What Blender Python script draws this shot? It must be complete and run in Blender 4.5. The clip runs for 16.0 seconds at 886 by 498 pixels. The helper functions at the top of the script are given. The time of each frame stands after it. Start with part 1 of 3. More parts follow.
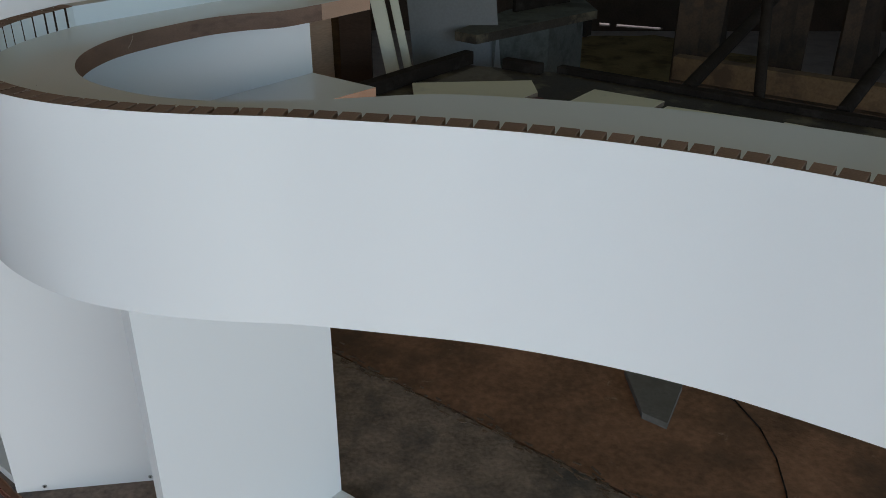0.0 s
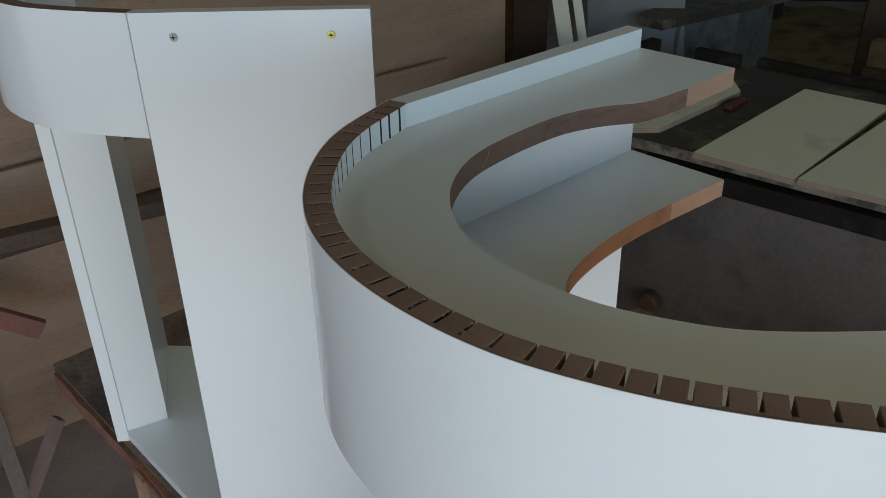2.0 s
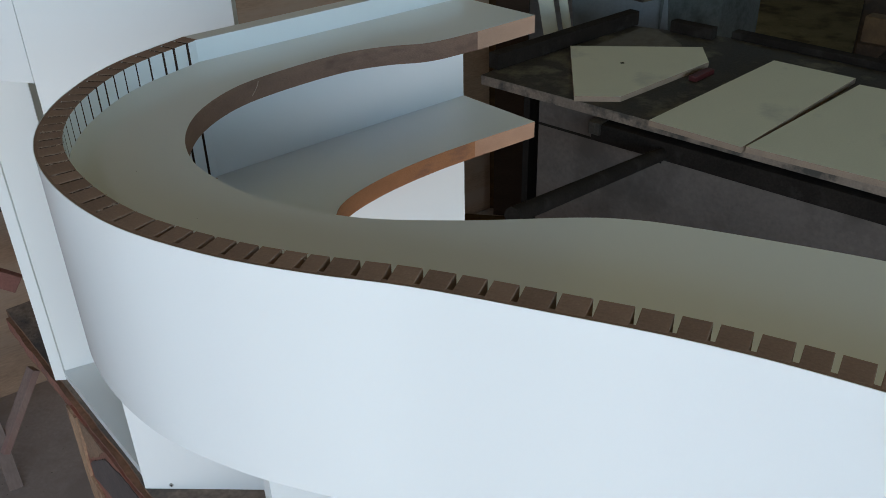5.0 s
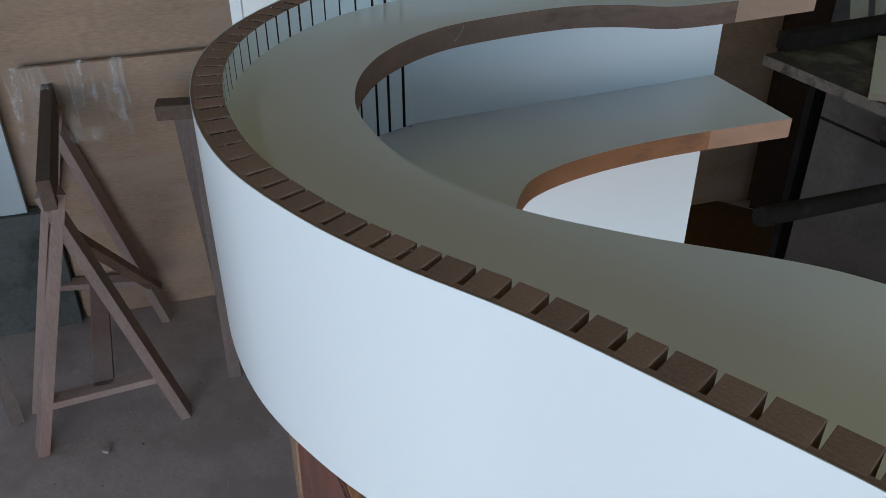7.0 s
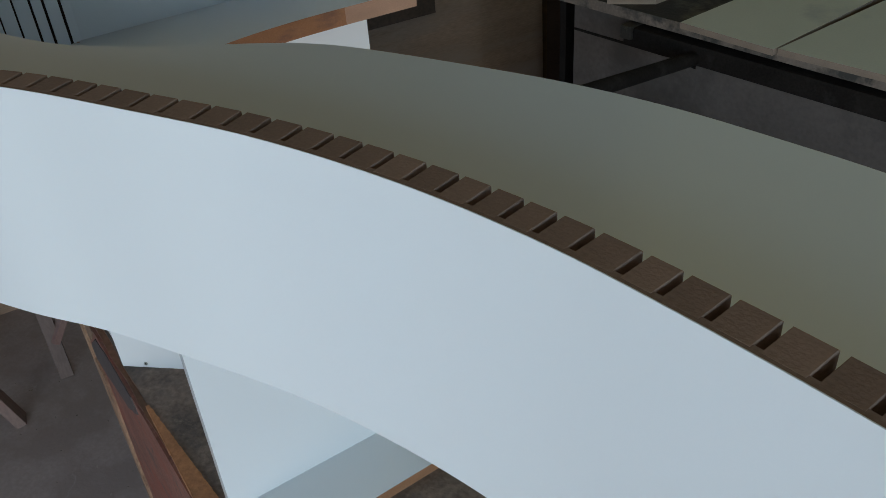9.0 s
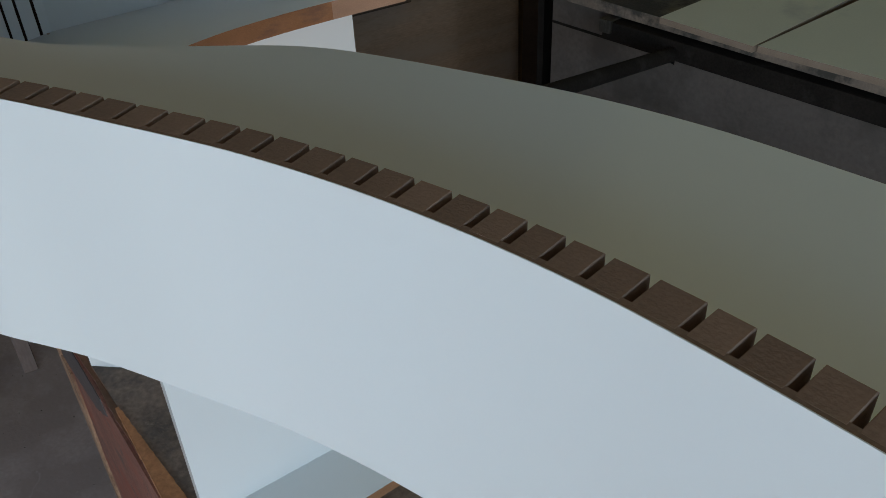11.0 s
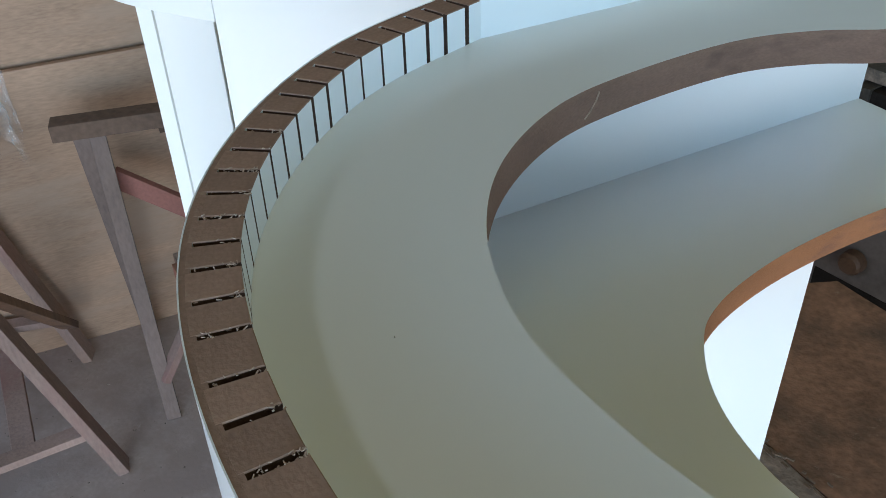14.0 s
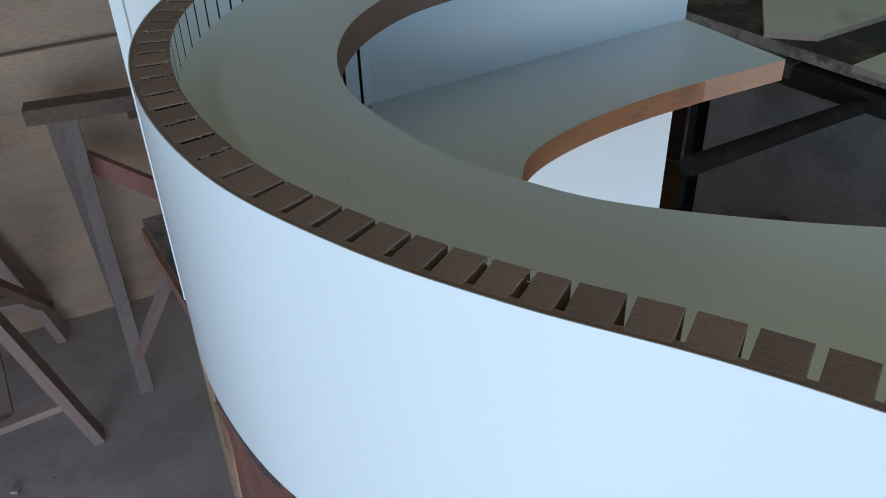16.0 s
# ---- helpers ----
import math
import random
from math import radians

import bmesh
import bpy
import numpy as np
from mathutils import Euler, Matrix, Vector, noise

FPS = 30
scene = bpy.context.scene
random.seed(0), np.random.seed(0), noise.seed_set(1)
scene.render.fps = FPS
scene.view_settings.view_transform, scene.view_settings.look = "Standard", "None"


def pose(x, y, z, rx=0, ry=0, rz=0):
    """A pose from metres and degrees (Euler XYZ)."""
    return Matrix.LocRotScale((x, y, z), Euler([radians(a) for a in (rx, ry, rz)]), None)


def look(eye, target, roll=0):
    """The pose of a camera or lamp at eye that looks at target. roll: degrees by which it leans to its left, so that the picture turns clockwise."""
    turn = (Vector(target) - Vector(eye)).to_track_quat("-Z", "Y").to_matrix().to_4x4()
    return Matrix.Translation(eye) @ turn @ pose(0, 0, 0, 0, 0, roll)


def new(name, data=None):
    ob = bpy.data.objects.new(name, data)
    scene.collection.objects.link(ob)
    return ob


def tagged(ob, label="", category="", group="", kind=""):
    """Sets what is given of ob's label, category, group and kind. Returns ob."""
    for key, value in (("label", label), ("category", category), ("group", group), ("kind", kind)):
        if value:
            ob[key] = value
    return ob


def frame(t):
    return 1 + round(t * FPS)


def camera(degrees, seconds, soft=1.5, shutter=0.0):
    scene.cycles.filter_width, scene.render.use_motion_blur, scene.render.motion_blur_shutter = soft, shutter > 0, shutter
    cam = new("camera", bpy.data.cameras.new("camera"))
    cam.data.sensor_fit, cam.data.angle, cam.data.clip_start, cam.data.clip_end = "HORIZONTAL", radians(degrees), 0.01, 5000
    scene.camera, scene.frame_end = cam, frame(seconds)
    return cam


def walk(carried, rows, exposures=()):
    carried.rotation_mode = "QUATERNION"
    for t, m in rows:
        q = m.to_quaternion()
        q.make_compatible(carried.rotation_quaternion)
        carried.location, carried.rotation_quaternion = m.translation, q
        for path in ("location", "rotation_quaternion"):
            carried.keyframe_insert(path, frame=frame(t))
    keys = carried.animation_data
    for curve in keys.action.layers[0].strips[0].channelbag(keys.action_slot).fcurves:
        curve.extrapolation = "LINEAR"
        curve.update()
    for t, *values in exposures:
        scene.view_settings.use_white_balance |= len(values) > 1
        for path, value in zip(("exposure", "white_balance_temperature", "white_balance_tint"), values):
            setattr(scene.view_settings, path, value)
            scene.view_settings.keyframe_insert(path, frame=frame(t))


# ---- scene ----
cam = camera(54.45, 16.0, soft=0.8)
PATH = [
    (0, (0.0508, 0.0175, 1.6414), (0.0255, 1.8104, 0.7555), -0.05),
    (0.5, (0.0481, 0.0468, 1.6604), (-0.1143, 1.8024, 0.7162), -0.16),
    (1, (-0.0002, 0.0798, 1.6892), (-0.2467, 1.8144, 0.7245), -0.59),
    (1.5, (-0.0758, 0.1395, 1.7097), (-0.3442, 1.8700, 0.7438), -0.99),
    (2, (-0.1584, 0.2121, 1.6975), (-0.4403, 1.9378, 0.7266), -1.23),
    (2.5, (-0.1957, 0.2480, 1.6864), (-0.4769, 1.9578, 0.6875), -1.21),
    (3, (-0.1427, 0.1835, 1.6844), (-0.4266, 1.8912, 0.6829), -1.18),
    (3.5, (-0.0262, 0.0963, 1.6822), (-0.3095, 1.8021, 0.6773), -1.03),
    (5.8, (0.0317, 0.2531, 1.6900), (-0.4678, 1.8968, 0.6659), -2.60),
    (6, (0.0164, 0.2718, 1.6828), (-0.5883, 1.8772, 0.6547), -1.95),
    (6.5, (0.0105, 0.2822, 1.6654), (-0.7773, 1.7817, 0.6019), -0.98),
    (7, (0.0430, 0.2592, 1.6614), (-0.8086, 1.7048, 0.5729), -0.22),
    (7.5, (0.0916, 0.2372, 1.6551), (-0.7637, 1.6643, 0.5452), -0.75),
    (8, (0.1264, 0.2091, 1.6536), (-0.6813, 1.6516, 0.5280), -2.43),
    (8.5, (0.1847, 0.1936, 1.6525), (-0.4744, 1.6946, 0.5068), -3.59),
    (9, (0.2214, 0.1959, 1.6383), (-0.3250, 1.7407, 0.4915), -4.63),
    (11.5, (0.1726, 0.2269, 1.6349), (-0.2995, 1.7763, 0.4617), -2.69),
    (11.8, (0.1233, 0.2339, 1.6383), (-0.4309, 1.7678, 0.4808), -0.85),
    (12, (0.0877, 0.2480, 1.6425), (-0.5293, 1.7485, 0.4731), -1.46),
    (12.5, (-0.0101, 0.3088, 1.6478), (-0.6707, 1.8056, 0.4976), -1.03),
    (13, (-0.0777, 0.3676, 1.6468), (-0.7424, 1.8630, 0.4970), -2.06),
    (13.5, (-0.1195, 0.4058, 1.6335), (-0.7805, 1.9028, 0.4836), -1.86),
    (14, (-0.1461, 0.4238, 1.6257), (-0.8068, 1.9161, 0.4695), -1.91),
    (14.5, (-0.1519, 0.4163, 1.6242), (-0.8076, 1.9100, 0.4671), -1.68),
    (15, (-0.1476, 0.3979, 1.6273), (-0.7961, 1.8945, 0.4699), -1.54),
    (15.5, (-0.1241, 0.3681, 1.6232), (-0.7541, 1.8737, 0.4673), -1.78),
    (16, (-0.0460, 0.3032, 1.6283), (-0.6582, 1.8242, 0.4830), -1.84),
]
EXPOSURES = [(0, -0.08, 6430, 13), (0.5, -0.07, 6440, 12), (1, -0.08, 6460, 12), (1.5, -0.04, 6500, 11), (2, 0.06, 6350, 11), (2.5, 0.08, 6260, 10), (3, -0.02, 6210, 11), (3.5, -0.24, 6090, 11), (6, 0.65, 6200, 11), (6.5, 0.53, 5960, 11), (7, 0.21, 5840, 11), (7.5, 0.07, 5780, 10), (8, -0.02, 5850, 10), (8.5, -0.04, 5960, 9), (9, -0.04, 6040, 9), (11.5, -0.07, 6190, 10), (12, -0.07, 6300, 10), (12.5, 0.28, 6480, 11), (13, 0.95, 6440, 11), (13.5, 1.08, 6110, 10), (14, 1.10, 5800, 9), (14.5, 1.11, 5720, 9), (15, 1.04, 5650, 8), (15.5, 0.92, 5530, 7), (16, 0.40, 5420, 7)]
walk(cam, [(t, look(eye, target, roll)) for t, eye, target, roll in PATH], EXPOSURES)

# ---- world and light ----
world = bpy.data.worlds.new("sky")
scene.world = world
world.use_nodes = True
wn = world.node_tree.nodes
sky = wn.new("ShaderNodeTexSky")
sky.sky_type = "NISHITA"
sky.sun_disc = False
sky.sun_elevation, sky.sun_rotation = radians(48), radians(140)
world.node_tree.links.new(sky.outputs[0], wn["Background"].inputs[0])
wn["Background"].inputs[1].default_value = 0.12


def area_lamp(name, eye, target, wide, high, watts, colour):
    data = bpy.data.lights.new(name, "AREA")
    data.shape, data.size, data.size_y = "RECTANGLE", wide, high
    data.energy, data.color = watts, colour
    ob = new(name, data)
    ob.matrix_world = look(eye, target)
    return ob


# daylight of the wide workshop door behind the camera: blue sky above, sunlit yard below
area_lamp("door_sky", (1.6, -2.5, 2.02), (1.1, 1.0, 1.8), 4.4, 1.04, 50, (0.47, 0.79, 1.0))
# small fill lamp added in the door to brighten the back panel
area_lamp("door_fill", (0.25, -2.45, 1.66), (0.0, 1.0, 1.5), 0.9, 0.28, 3, (0.95, 0.98, 1.0))
area_lamp("door_yard", (1.6, -2.5, 0.76), (1.1, 1.0, 1.0), 4.4, 1.44, 52, (1.0, 0.95, 0.86))
# daylight of the open side of the shed, and a bright gap in its roof
area_lamp("side_daylight", (-3.3, -1.0, 1.45), (0.0, -0.2, 1.35), 2.8, 1.7, 9, (0.80, 0.92, 1.0))
area_lamp("roof_gap_daylight", (-1.90, -0.06, 3.22), (-0.24, 0.60, 1.5), 0.30, 0.20, 2.3, (0.92, 0.97, 1.0))
# blue skylight of the window opening in the far side wall
area_lamp("east_daylight", (4.5, -0.35, 1.85), (0.0, 0.7, 1.45), 2.3, 1.2, 9, (0.34, 0.70, 1.0))
# yellow fill lamp added under the ceiling; no roof sheet is seen there
area_lamp("roof_fill", (0.75, 1.9, 3.26), (0.75, 1.9, 0.0), 1.6, 4.4, 5.5, (1.0, 0.96, 0.41))
# blue fill lamp added over the back of the workshop, in place of an unseen source
area_lamp("back_roof_fill", (0.9, 5.7, 3.26), (0.9, 5.7, 0.0), 4.2, 1.6, 6.8, (0.52, 0.80, 1.0))

# ---- materials ----


def material(name, base, rough=0.6, metal=0.0, spread=0.12, scale=6.0, fine=120.0, bump=0.15, stain=None, stain_scale=2.0, stain_at=0.55, stretch=(1, 1, 1), spec=0.5, shift=0.0, coat=0.0, wear=None):
    """A surface with broad variation, fine grain, relief and, where stain is given, patches of a second colour."""
    m = bpy.data.materials.new(name)
    m.use_nodes = True
    nt = m.node_tree
    n, l = nt.nodes, nt.links
    b = n["Principled BSDF"]
    tc = n.new("ShaderNodeTexCoord")
    mp = n.new("ShaderNodeMapping")
    mp.inputs["Scale"].default_value = stretch
    l.new(tc.outputs["Object"], mp.inputs[0])
    big, small = n.new("ShaderNodeTexNoise"), n.new("ShaderNodeTexNoise")
    for tex, sc, det in ((big, scale, 6), (small, fine, 3)):
        tex.inputs["Scale"].default_value, tex.inputs["Detail"].default_value = sc, det
        l.new(mp.outputs[0], tex.inputs["Vector"])
    mix = n.new("ShaderNodeMix")
    mix.data_type = "RGBA"
    lo = [max(0.0, c * (1 - spread)) for c in base] + [1]
    hi = [min(1.0, c * (1 + spread)) for c in base] + [1]
    mix.inputs[6].default_value, mix.inputs[7].default_value = lo, hi
    av = n.new("ShaderNodeMath")
    av.operation = "MULTIPLY_ADD"
    av.inputs[1].default_value = 0.55
    l.new(big.outputs[0], av.inputs[0])
    sm = n.new("ShaderNodeMath")
    sm.operation = "MULTIPLY"
    sm.inputs[1].default_value = 0.45
    l.new(small.outputs[0], sm.inputs[0])
    l.new(sm.outputs[0], av.inputs[2])
    rmp = n.new("ShaderNodeMapRange")
    rmp.inputs[1].default_value, rmp.inputs[2].default_value = 0.3, 0.7
    l.new(av.outputs[0], rmp.inputs[0])
    l.new(rmp.outputs[0], mix.inputs[0])
    colour = mix.outputs[2]
    if stain:
        st = n.new("ShaderNodeTexNoise")
        st.inputs["Scale"].default_value, st.inputs["Detail"].default_value, st.inputs["Roughness"].default_value = stain_scale, 8, 0.62
        l.new(mp.outputs[0], st.inputs["Vector"])
        sr = n.new("ShaderNodeMapRange")
        sr.inputs[1].default_value, sr.inputs[2].default_value = stain_at - 0.06, stain_at + 0.08
        l.new(st.outputs[0], sr.inputs[0])
        m2 = n.new("ShaderNodeMix")
        m2.data_type = "RGBA"
        m2.inputs[7].default_value = (*stain, 1)
        l.new(sr.outputs[0], m2.inputs[0])
        l.new(colour, m2.inputs[6])
        colour = m2.outputs[2]
    if wear:
        wt = n.new("ShaderNodeTexNoise")
        wt.inputs["Scale"].default_value, wt.inputs["Detail"].default_value, wt.inputs["Roughness"].default_value, wt.inputs["Distortion"].default_value = wear[1], 9, 0.7, 0.6
        l.new(mp.outputs[0], wt.inputs["Vector"])
        wr = n.new("ShaderNodeMapRange")
        wr.inputs[1].default_value, wr.inputs[2].default_value = wear[2] - 0.03, wear[2] + 0.05
        l.new(wt.outputs[0], wr.inputs[0])
        m3 = n.new("ShaderNodeMix")
        m3.data_type = "RGBA"
        m3.inputs[7].default_value = (*wear[0], 1)
        l.new(wr.outputs[0], m3.inputs[0])
        l.new(colour, m3.inputs[6])
        colour = m3.outputs[2]
    if shift:
        oi = n.new("ShaderNodeObjectInfo")
        hs = n.new("ShaderNodeHueSaturation")
        vr = n.new("ShaderNodeMapRange")
        vr.inputs[3].default_value, vr.inputs[4].default_value = 1 - shift, 1 + shift
        l.new(oi.outputs["Random"], vr.inputs[0])
        l.new(vr.outputs[0], hs.inputs["Value"])
        l.new(colour, hs.inputs["Color"])
        colour = hs.outputs[0]
    l.new(colour, b.inputs["Base Color"])
    rr = n.new("ShaderNodeMapRange")
    rr.inputs[3].default_value, rr.inputs[4].default_value = max(0.03, rough - 0.1 * rough), min(1, rough + 0.1 * rough)
    l.new(big.outputs[0], rr.inputs[0])
    l.new(rr.outputs[0], b.inputs["Roughness"])
    b.inputs["Metallic"].default_value = metal
    b.inputs["Specular IOR Level"].default_value = spec
    b.inputs["Coat Weight"].default_value = coat
    if bump:
        bp = n.new("ShaderNodeBump")
        bp.inputs["Strength"].default_value, bp.inputs["Distance"].default_value = bump, 0.002
        l.new(small.outputs[0], bp.inputs["Height"])
        l.new(bp.outputs[0], b.inputs["Normal"])
    return m


WHITE = material("white_melamine", (0.80, 0.80, 0.80), 0.22, spread=0.0, scale=0.4, fine=600, bump=0.0, spec=0.5)
WHITE_OLD = material("dusty_white_board", (0.69, 0.665, 0.535), 0.55, spread=0.05, scale=5, fine=200, bump=0.03, stain=(0.5, 0.48, 0.42), stain_scale=4, stain_at=0.62)
MDF_DARK = material("sawn_mdf_core", (0.29, 0.182, 0.135), 0.9, spread=0.22, scale=70, fine=700, bump=0.12, shift=0.14, spec=0.2, stain=(0.36, 0.25, 0.185), stain_scale=190, stain_at=0.66)
# dark copy of the MDF core: shade inside the narrow kerfs, put into colour
MDF_KERF_SHADE = material("kerf_shade_mdf", (0.085, 0.05, 0.036), 0.9, spread=0.3, scale=70, fine=700, bump=0.2, spec=0.1)
# darker copy of the MDF edge; the ledge edge's shade is in the colour
MDF_LEDGE_SHADED = material("shaded_mdf_edge", (0.235, 0.137, 0.098), 0.85, spread=0.2, scale=30, fine=600, bump=0.3, spec=0.2, stretch=(1, 1, 2.5), stain=(0.17, 0.10, 0.075), stain_scale=22, stain_at=0.6)
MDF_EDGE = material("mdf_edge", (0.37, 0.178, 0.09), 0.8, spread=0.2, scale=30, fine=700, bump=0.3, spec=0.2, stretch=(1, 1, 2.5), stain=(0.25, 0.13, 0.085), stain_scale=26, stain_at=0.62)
# separate straight end piece, its colour lightened for the light falling on it
MDF_END = material("lit_mdf_end", (0.50, 0.30, 0.205), 0.8, spread=0.14, scale=25, fine=700, bump=0.25, spec=0.2, stretch=(1, 1, 2.5))
FUZZ = material("mdf_fuzz", (0.42, 0.30, 0.23), 0.95, spread=0.3, scale=300, fine=900, bump=0.0, spec=0.1)
# paler timber for the top beam: light on its upper face, put into colour
TIMBER_PALE = material("lit_top_timber", (0.16, 0.098, 0.050), 0.85, spread=0.35, scale=6, fine=90, bump=0.4, stain=(0.09, 0.055, 0.032), stain_scale=6, stain_at=0.56)
SAWDUST = material("sawdust", (0.27, 0.185, 0.085), 0.95, spread=0.35, scale=6, fine=120, bump=0.4, stain=(0.14, 0.09, 0.045), stain_scale=4, stain_at=0.55, spec=0.1)
OFFCUT = material("dusty_grey_board", (0.15, 0.135, 0.122), 0.8, spread=0.2, scale=30, fine=200, bump=0.1, stain=(0.13, 0.115, 0.10), stain_scale=25, stain_at=0.55, spec=0.2)
CHIPS = material("wood_chips", (0.30, 0.24, 0.20), 0.9, spread=0.3, scale=20, fine=300, bump=0.0, shift=0.2)
RED = material("red_plastic", (0.085, 0.016, 0.016), 0.45, spread=0.1, scale=20, fine=300, bump=0.05)
MDF_GREY = material("dusty_mdf_edge", (0.33, 0.24, 0.18), 0.85, spread=0.18, scale=20, fine=500, bump=0.3, spec=0.2)
BENCH = material("stained_bench_wood", (0.205, 0.146, 0.112), 0.75, spread=0.55, scale=18, fine=130, bump=0.8, stain=(0.085, 0.07, 0.062), stain_scale=8, stain_at=0.56, spec=0.3, wear=((0.27, 0.20, 0.155), 16, 0.64))
BENCH_RED = material("red_brown_bench_wood", (0.215, 0.106, 0.062), 0.7, spread=0.5, scale=9, fine=100, bump=0.6, stain=(0.10, 0.058, 0.038), stain_scale=5, stain_at=0.56, spec=0.3, wear=((0.34, 0.22, 0.15), 12, 0.66))
BENCH_RAW = material("splintered_wood", (0.24, 0.115, 0.06), 0.75, spread=0.35, scale=9, fine=130, bump=0.6, stain=(0.10, 0.065, 0.05), stain_scale=9, stain_at=0.52, stretch=(1, 1, 0.4), spec=0.3)
BENCH_FLAKE = material("flaking_bench_wood", (0.13, 0.08, 0.052), 0.8, spread=0.5, scale=40, fine=200, bump=0.4)
ORANGE_RAW = material("raw_orange_wood", (0.46, 0.20, 0.085), 0.7, spread=0.35, scale=14, fine=160, bump=0.5, stain=(0.16, 0.08, 0.05), stain_scale=14, stain_at=0.6, spec=0.3)
BENCH_FACE = material("worn_red_brown_paint", (0.235, 0.105, 0.075), 0.7, spread=0.45, scale=12, fine=140, bump=0.5, stain=(0.26, 0.085, 0.055), stain_scale=9, stain_at=0.55, spec=0.3, wear=((0.10, 0.075, 0.065), 14, 0.62))
BENCH_PALE = material("pale_splinters", (0.36, 0.225, 0.145), 0.8, spread=0.4, scale=40, fine=250, bump=0.9, stain=(0.17, 0.09, 0.06), stain_scale=22, stain_at=0.58, stretch=(1, 1, 0.35), spec=0.2)
BENCH_TAN = material("bare_tan_wood", (0.235, 0.15, 0.10), 0.75, spread=0.35, scale=25, fine=200, bump=0.5, spec=0.3)
BENCH_SOOT = material("old_dark_paint", (0.095, 0.075, 0.07), 0.7, spread=0.35, scale=18, fine=200, bump=0.3, spec=0.3)
FLOOR = material("dusty_concrete", (0.40, 0.315, 0.28), 0.9, spread=0.2, scale=5, fine=90, bump=0.25, stain=(0.32, 0.248, 0.22), stain_scale=5, stain_at=0.5, spec=0.2, wear=((0.46, 0.375, 0.335), 9, 0.66))
PLYWOOD = material("plywood_sheet", (0.365, 0.238, 0.162), 0.65, spread=0.34, scale=2.2, fine=40, bump=0.1, stretch=(1, 1, 5), stain=(0.38, 0.27, 0.2), stain_scale=1.4, stain_at=0.55)
VENEER = material("brown_veneer", (0.085, 0.043, 0.016), 0.6, spec=0.12, spread=0.45, scale=3, fine=60, bump=0.08, stretch=(1, 1, 9))
SAW_RED = material("pink_red_wood", (0.25, 0.105, 0.085), 0.8, spread=0.2, scale=9, fine=140, bump=0.3)
VENEER_DARK = material("dark_brown_veneer", (0.045, 0.025, 0.016), 0.6, spec=0.12, spread=0.35, scale=3, fine=60, bump=0.08, stretch=(1, 1, 6))
BLUE_GREY = material("blue_grey_board", (0.165, 0.168, 0.172), 0.65, spread=0.15, scale=3, fine=90, bump=0.05, stain=(0.11, 0.115, 0.12), stain_scale=2, stain_at=0.58)
DARK_GREY = material("dusty_grey_paint", (0.10, 0.105, 0.098), 0.8, spread=0.25, scale=5, fine=90, bump=0.15, stain=(0.055, 0.055, 0.050), stain_scale=7, stain_at=0.55, spec=0.2, wear=((0.17, 0.16, 0.14), 14, 0.68))
PALE_BLUE = material("pale_blue_board", (0.48, 0.53, 0.56), 0.5, spread=0.06, scale=4, fine=150, bump=0.03, stain=(0.46, 0.48, 0.48), stain_scale=3, stain_at=0.6)
SAW_GREY = material("weathered_grey_wood", (0.17, 0.124, 0.108), 0.85, spread=0.25, scale=9, fine=140, bump=0.35, stretch=(1, 1, 0.3))
SAW_BROWN = material("stained_brown_wood", (0.20, 0.115, 0.07), 0.8, spread=0.3, scale=9, fine=140, bump=0.35, stretch=(1, 1, 0.3), stain=(0.10, 0.06, 0.045), stain_scale=6, stain_at=0.55)
SAW_WOOD = material("rough_pine", (0.285, 0.195, 0.165), 0.8, spread=0.25, scale=9, fine=140, bump=0.35, shift=0.15, stretch=(1, 1, 0.35), stain=(0.27, 0.14, 0.12), stain_scale=3.2, stain_at=0.56)
DARK_WOOD = material("dark_old_timber", (0.095, 0.06, 0.042), 0.85, spread=0.4, scale=5, fine=70, bump=0.4, shift=0.3)
TIMBER = material("rough_sawn_timber", (0.075, 0.044, 0.027), 0.85, spread=0.4, scale=6, fine=90, bump=0.4, shift=0.45, stain=(0.035, 0.024, 0.018), stain_scale=5, stain_at=0.55)
STEEL = material("grimy_steel", (0.045, 0.036, 0.028), 0.6, 0.2, spread=0.5, scale=11, fine=150, bump=0.4, stain=(0.155, 0.13, 0.09), stain_scale=9, stain_at=0.57)
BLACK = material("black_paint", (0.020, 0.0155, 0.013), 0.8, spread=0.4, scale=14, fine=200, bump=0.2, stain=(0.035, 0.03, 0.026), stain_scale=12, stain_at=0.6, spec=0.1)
GREY = material("grey_machine_panel", (0.155, 0.122, 0.104), 0.8, spread=0.22, scale=5, fine=90, bump=0.1, stain=(0.10, 0.08, 0.068), stain_scale=4, stain_at=0.56, spec=0.2)
PLASTER = material("workshop_plaster", (0.32, 0.29, 0.26), 0.9, spread=0.15, scale=2, fine=50, bump=0.3, stain=(0.2, 0.17, 0.15), stain_scale=1.5, stain_at=0.58)
KNOB = material("dull_varnished_wood", (0.10, 0.05, 0.026), 0.6, spread=0.3, scale=20, fine=200, bump=0.2)
GRIME = material("grimy_table_edge", (0.24, 0.18, 0.14), 0.8, spread=0.3, scale=12, fine=160, bump=0.4, stain=(0.07, 0.06, 0.05), stain_scale=16, stain_at=0.52)
SCREW = material("zinc_screw", (0.5, 0.5, 0.48), 0.35, 0.9, spread=0.1, scale=200, fine=900, bump=0.0)
FILM = bpy.data.materials.new("clear_plastic_film")
FILM.use_nodes = True
fn = FILM.node_tree.nodes
fn["Principled BSDF"].inputs["Base Color"].default_value = (0.85, 0.86, 0.88, 1)
fn["Principled BSDF"].inputs["Roughness"].default_value = 0.1
fn["Principled BSDF"].inputs["Alpha"].default_value = 0.2
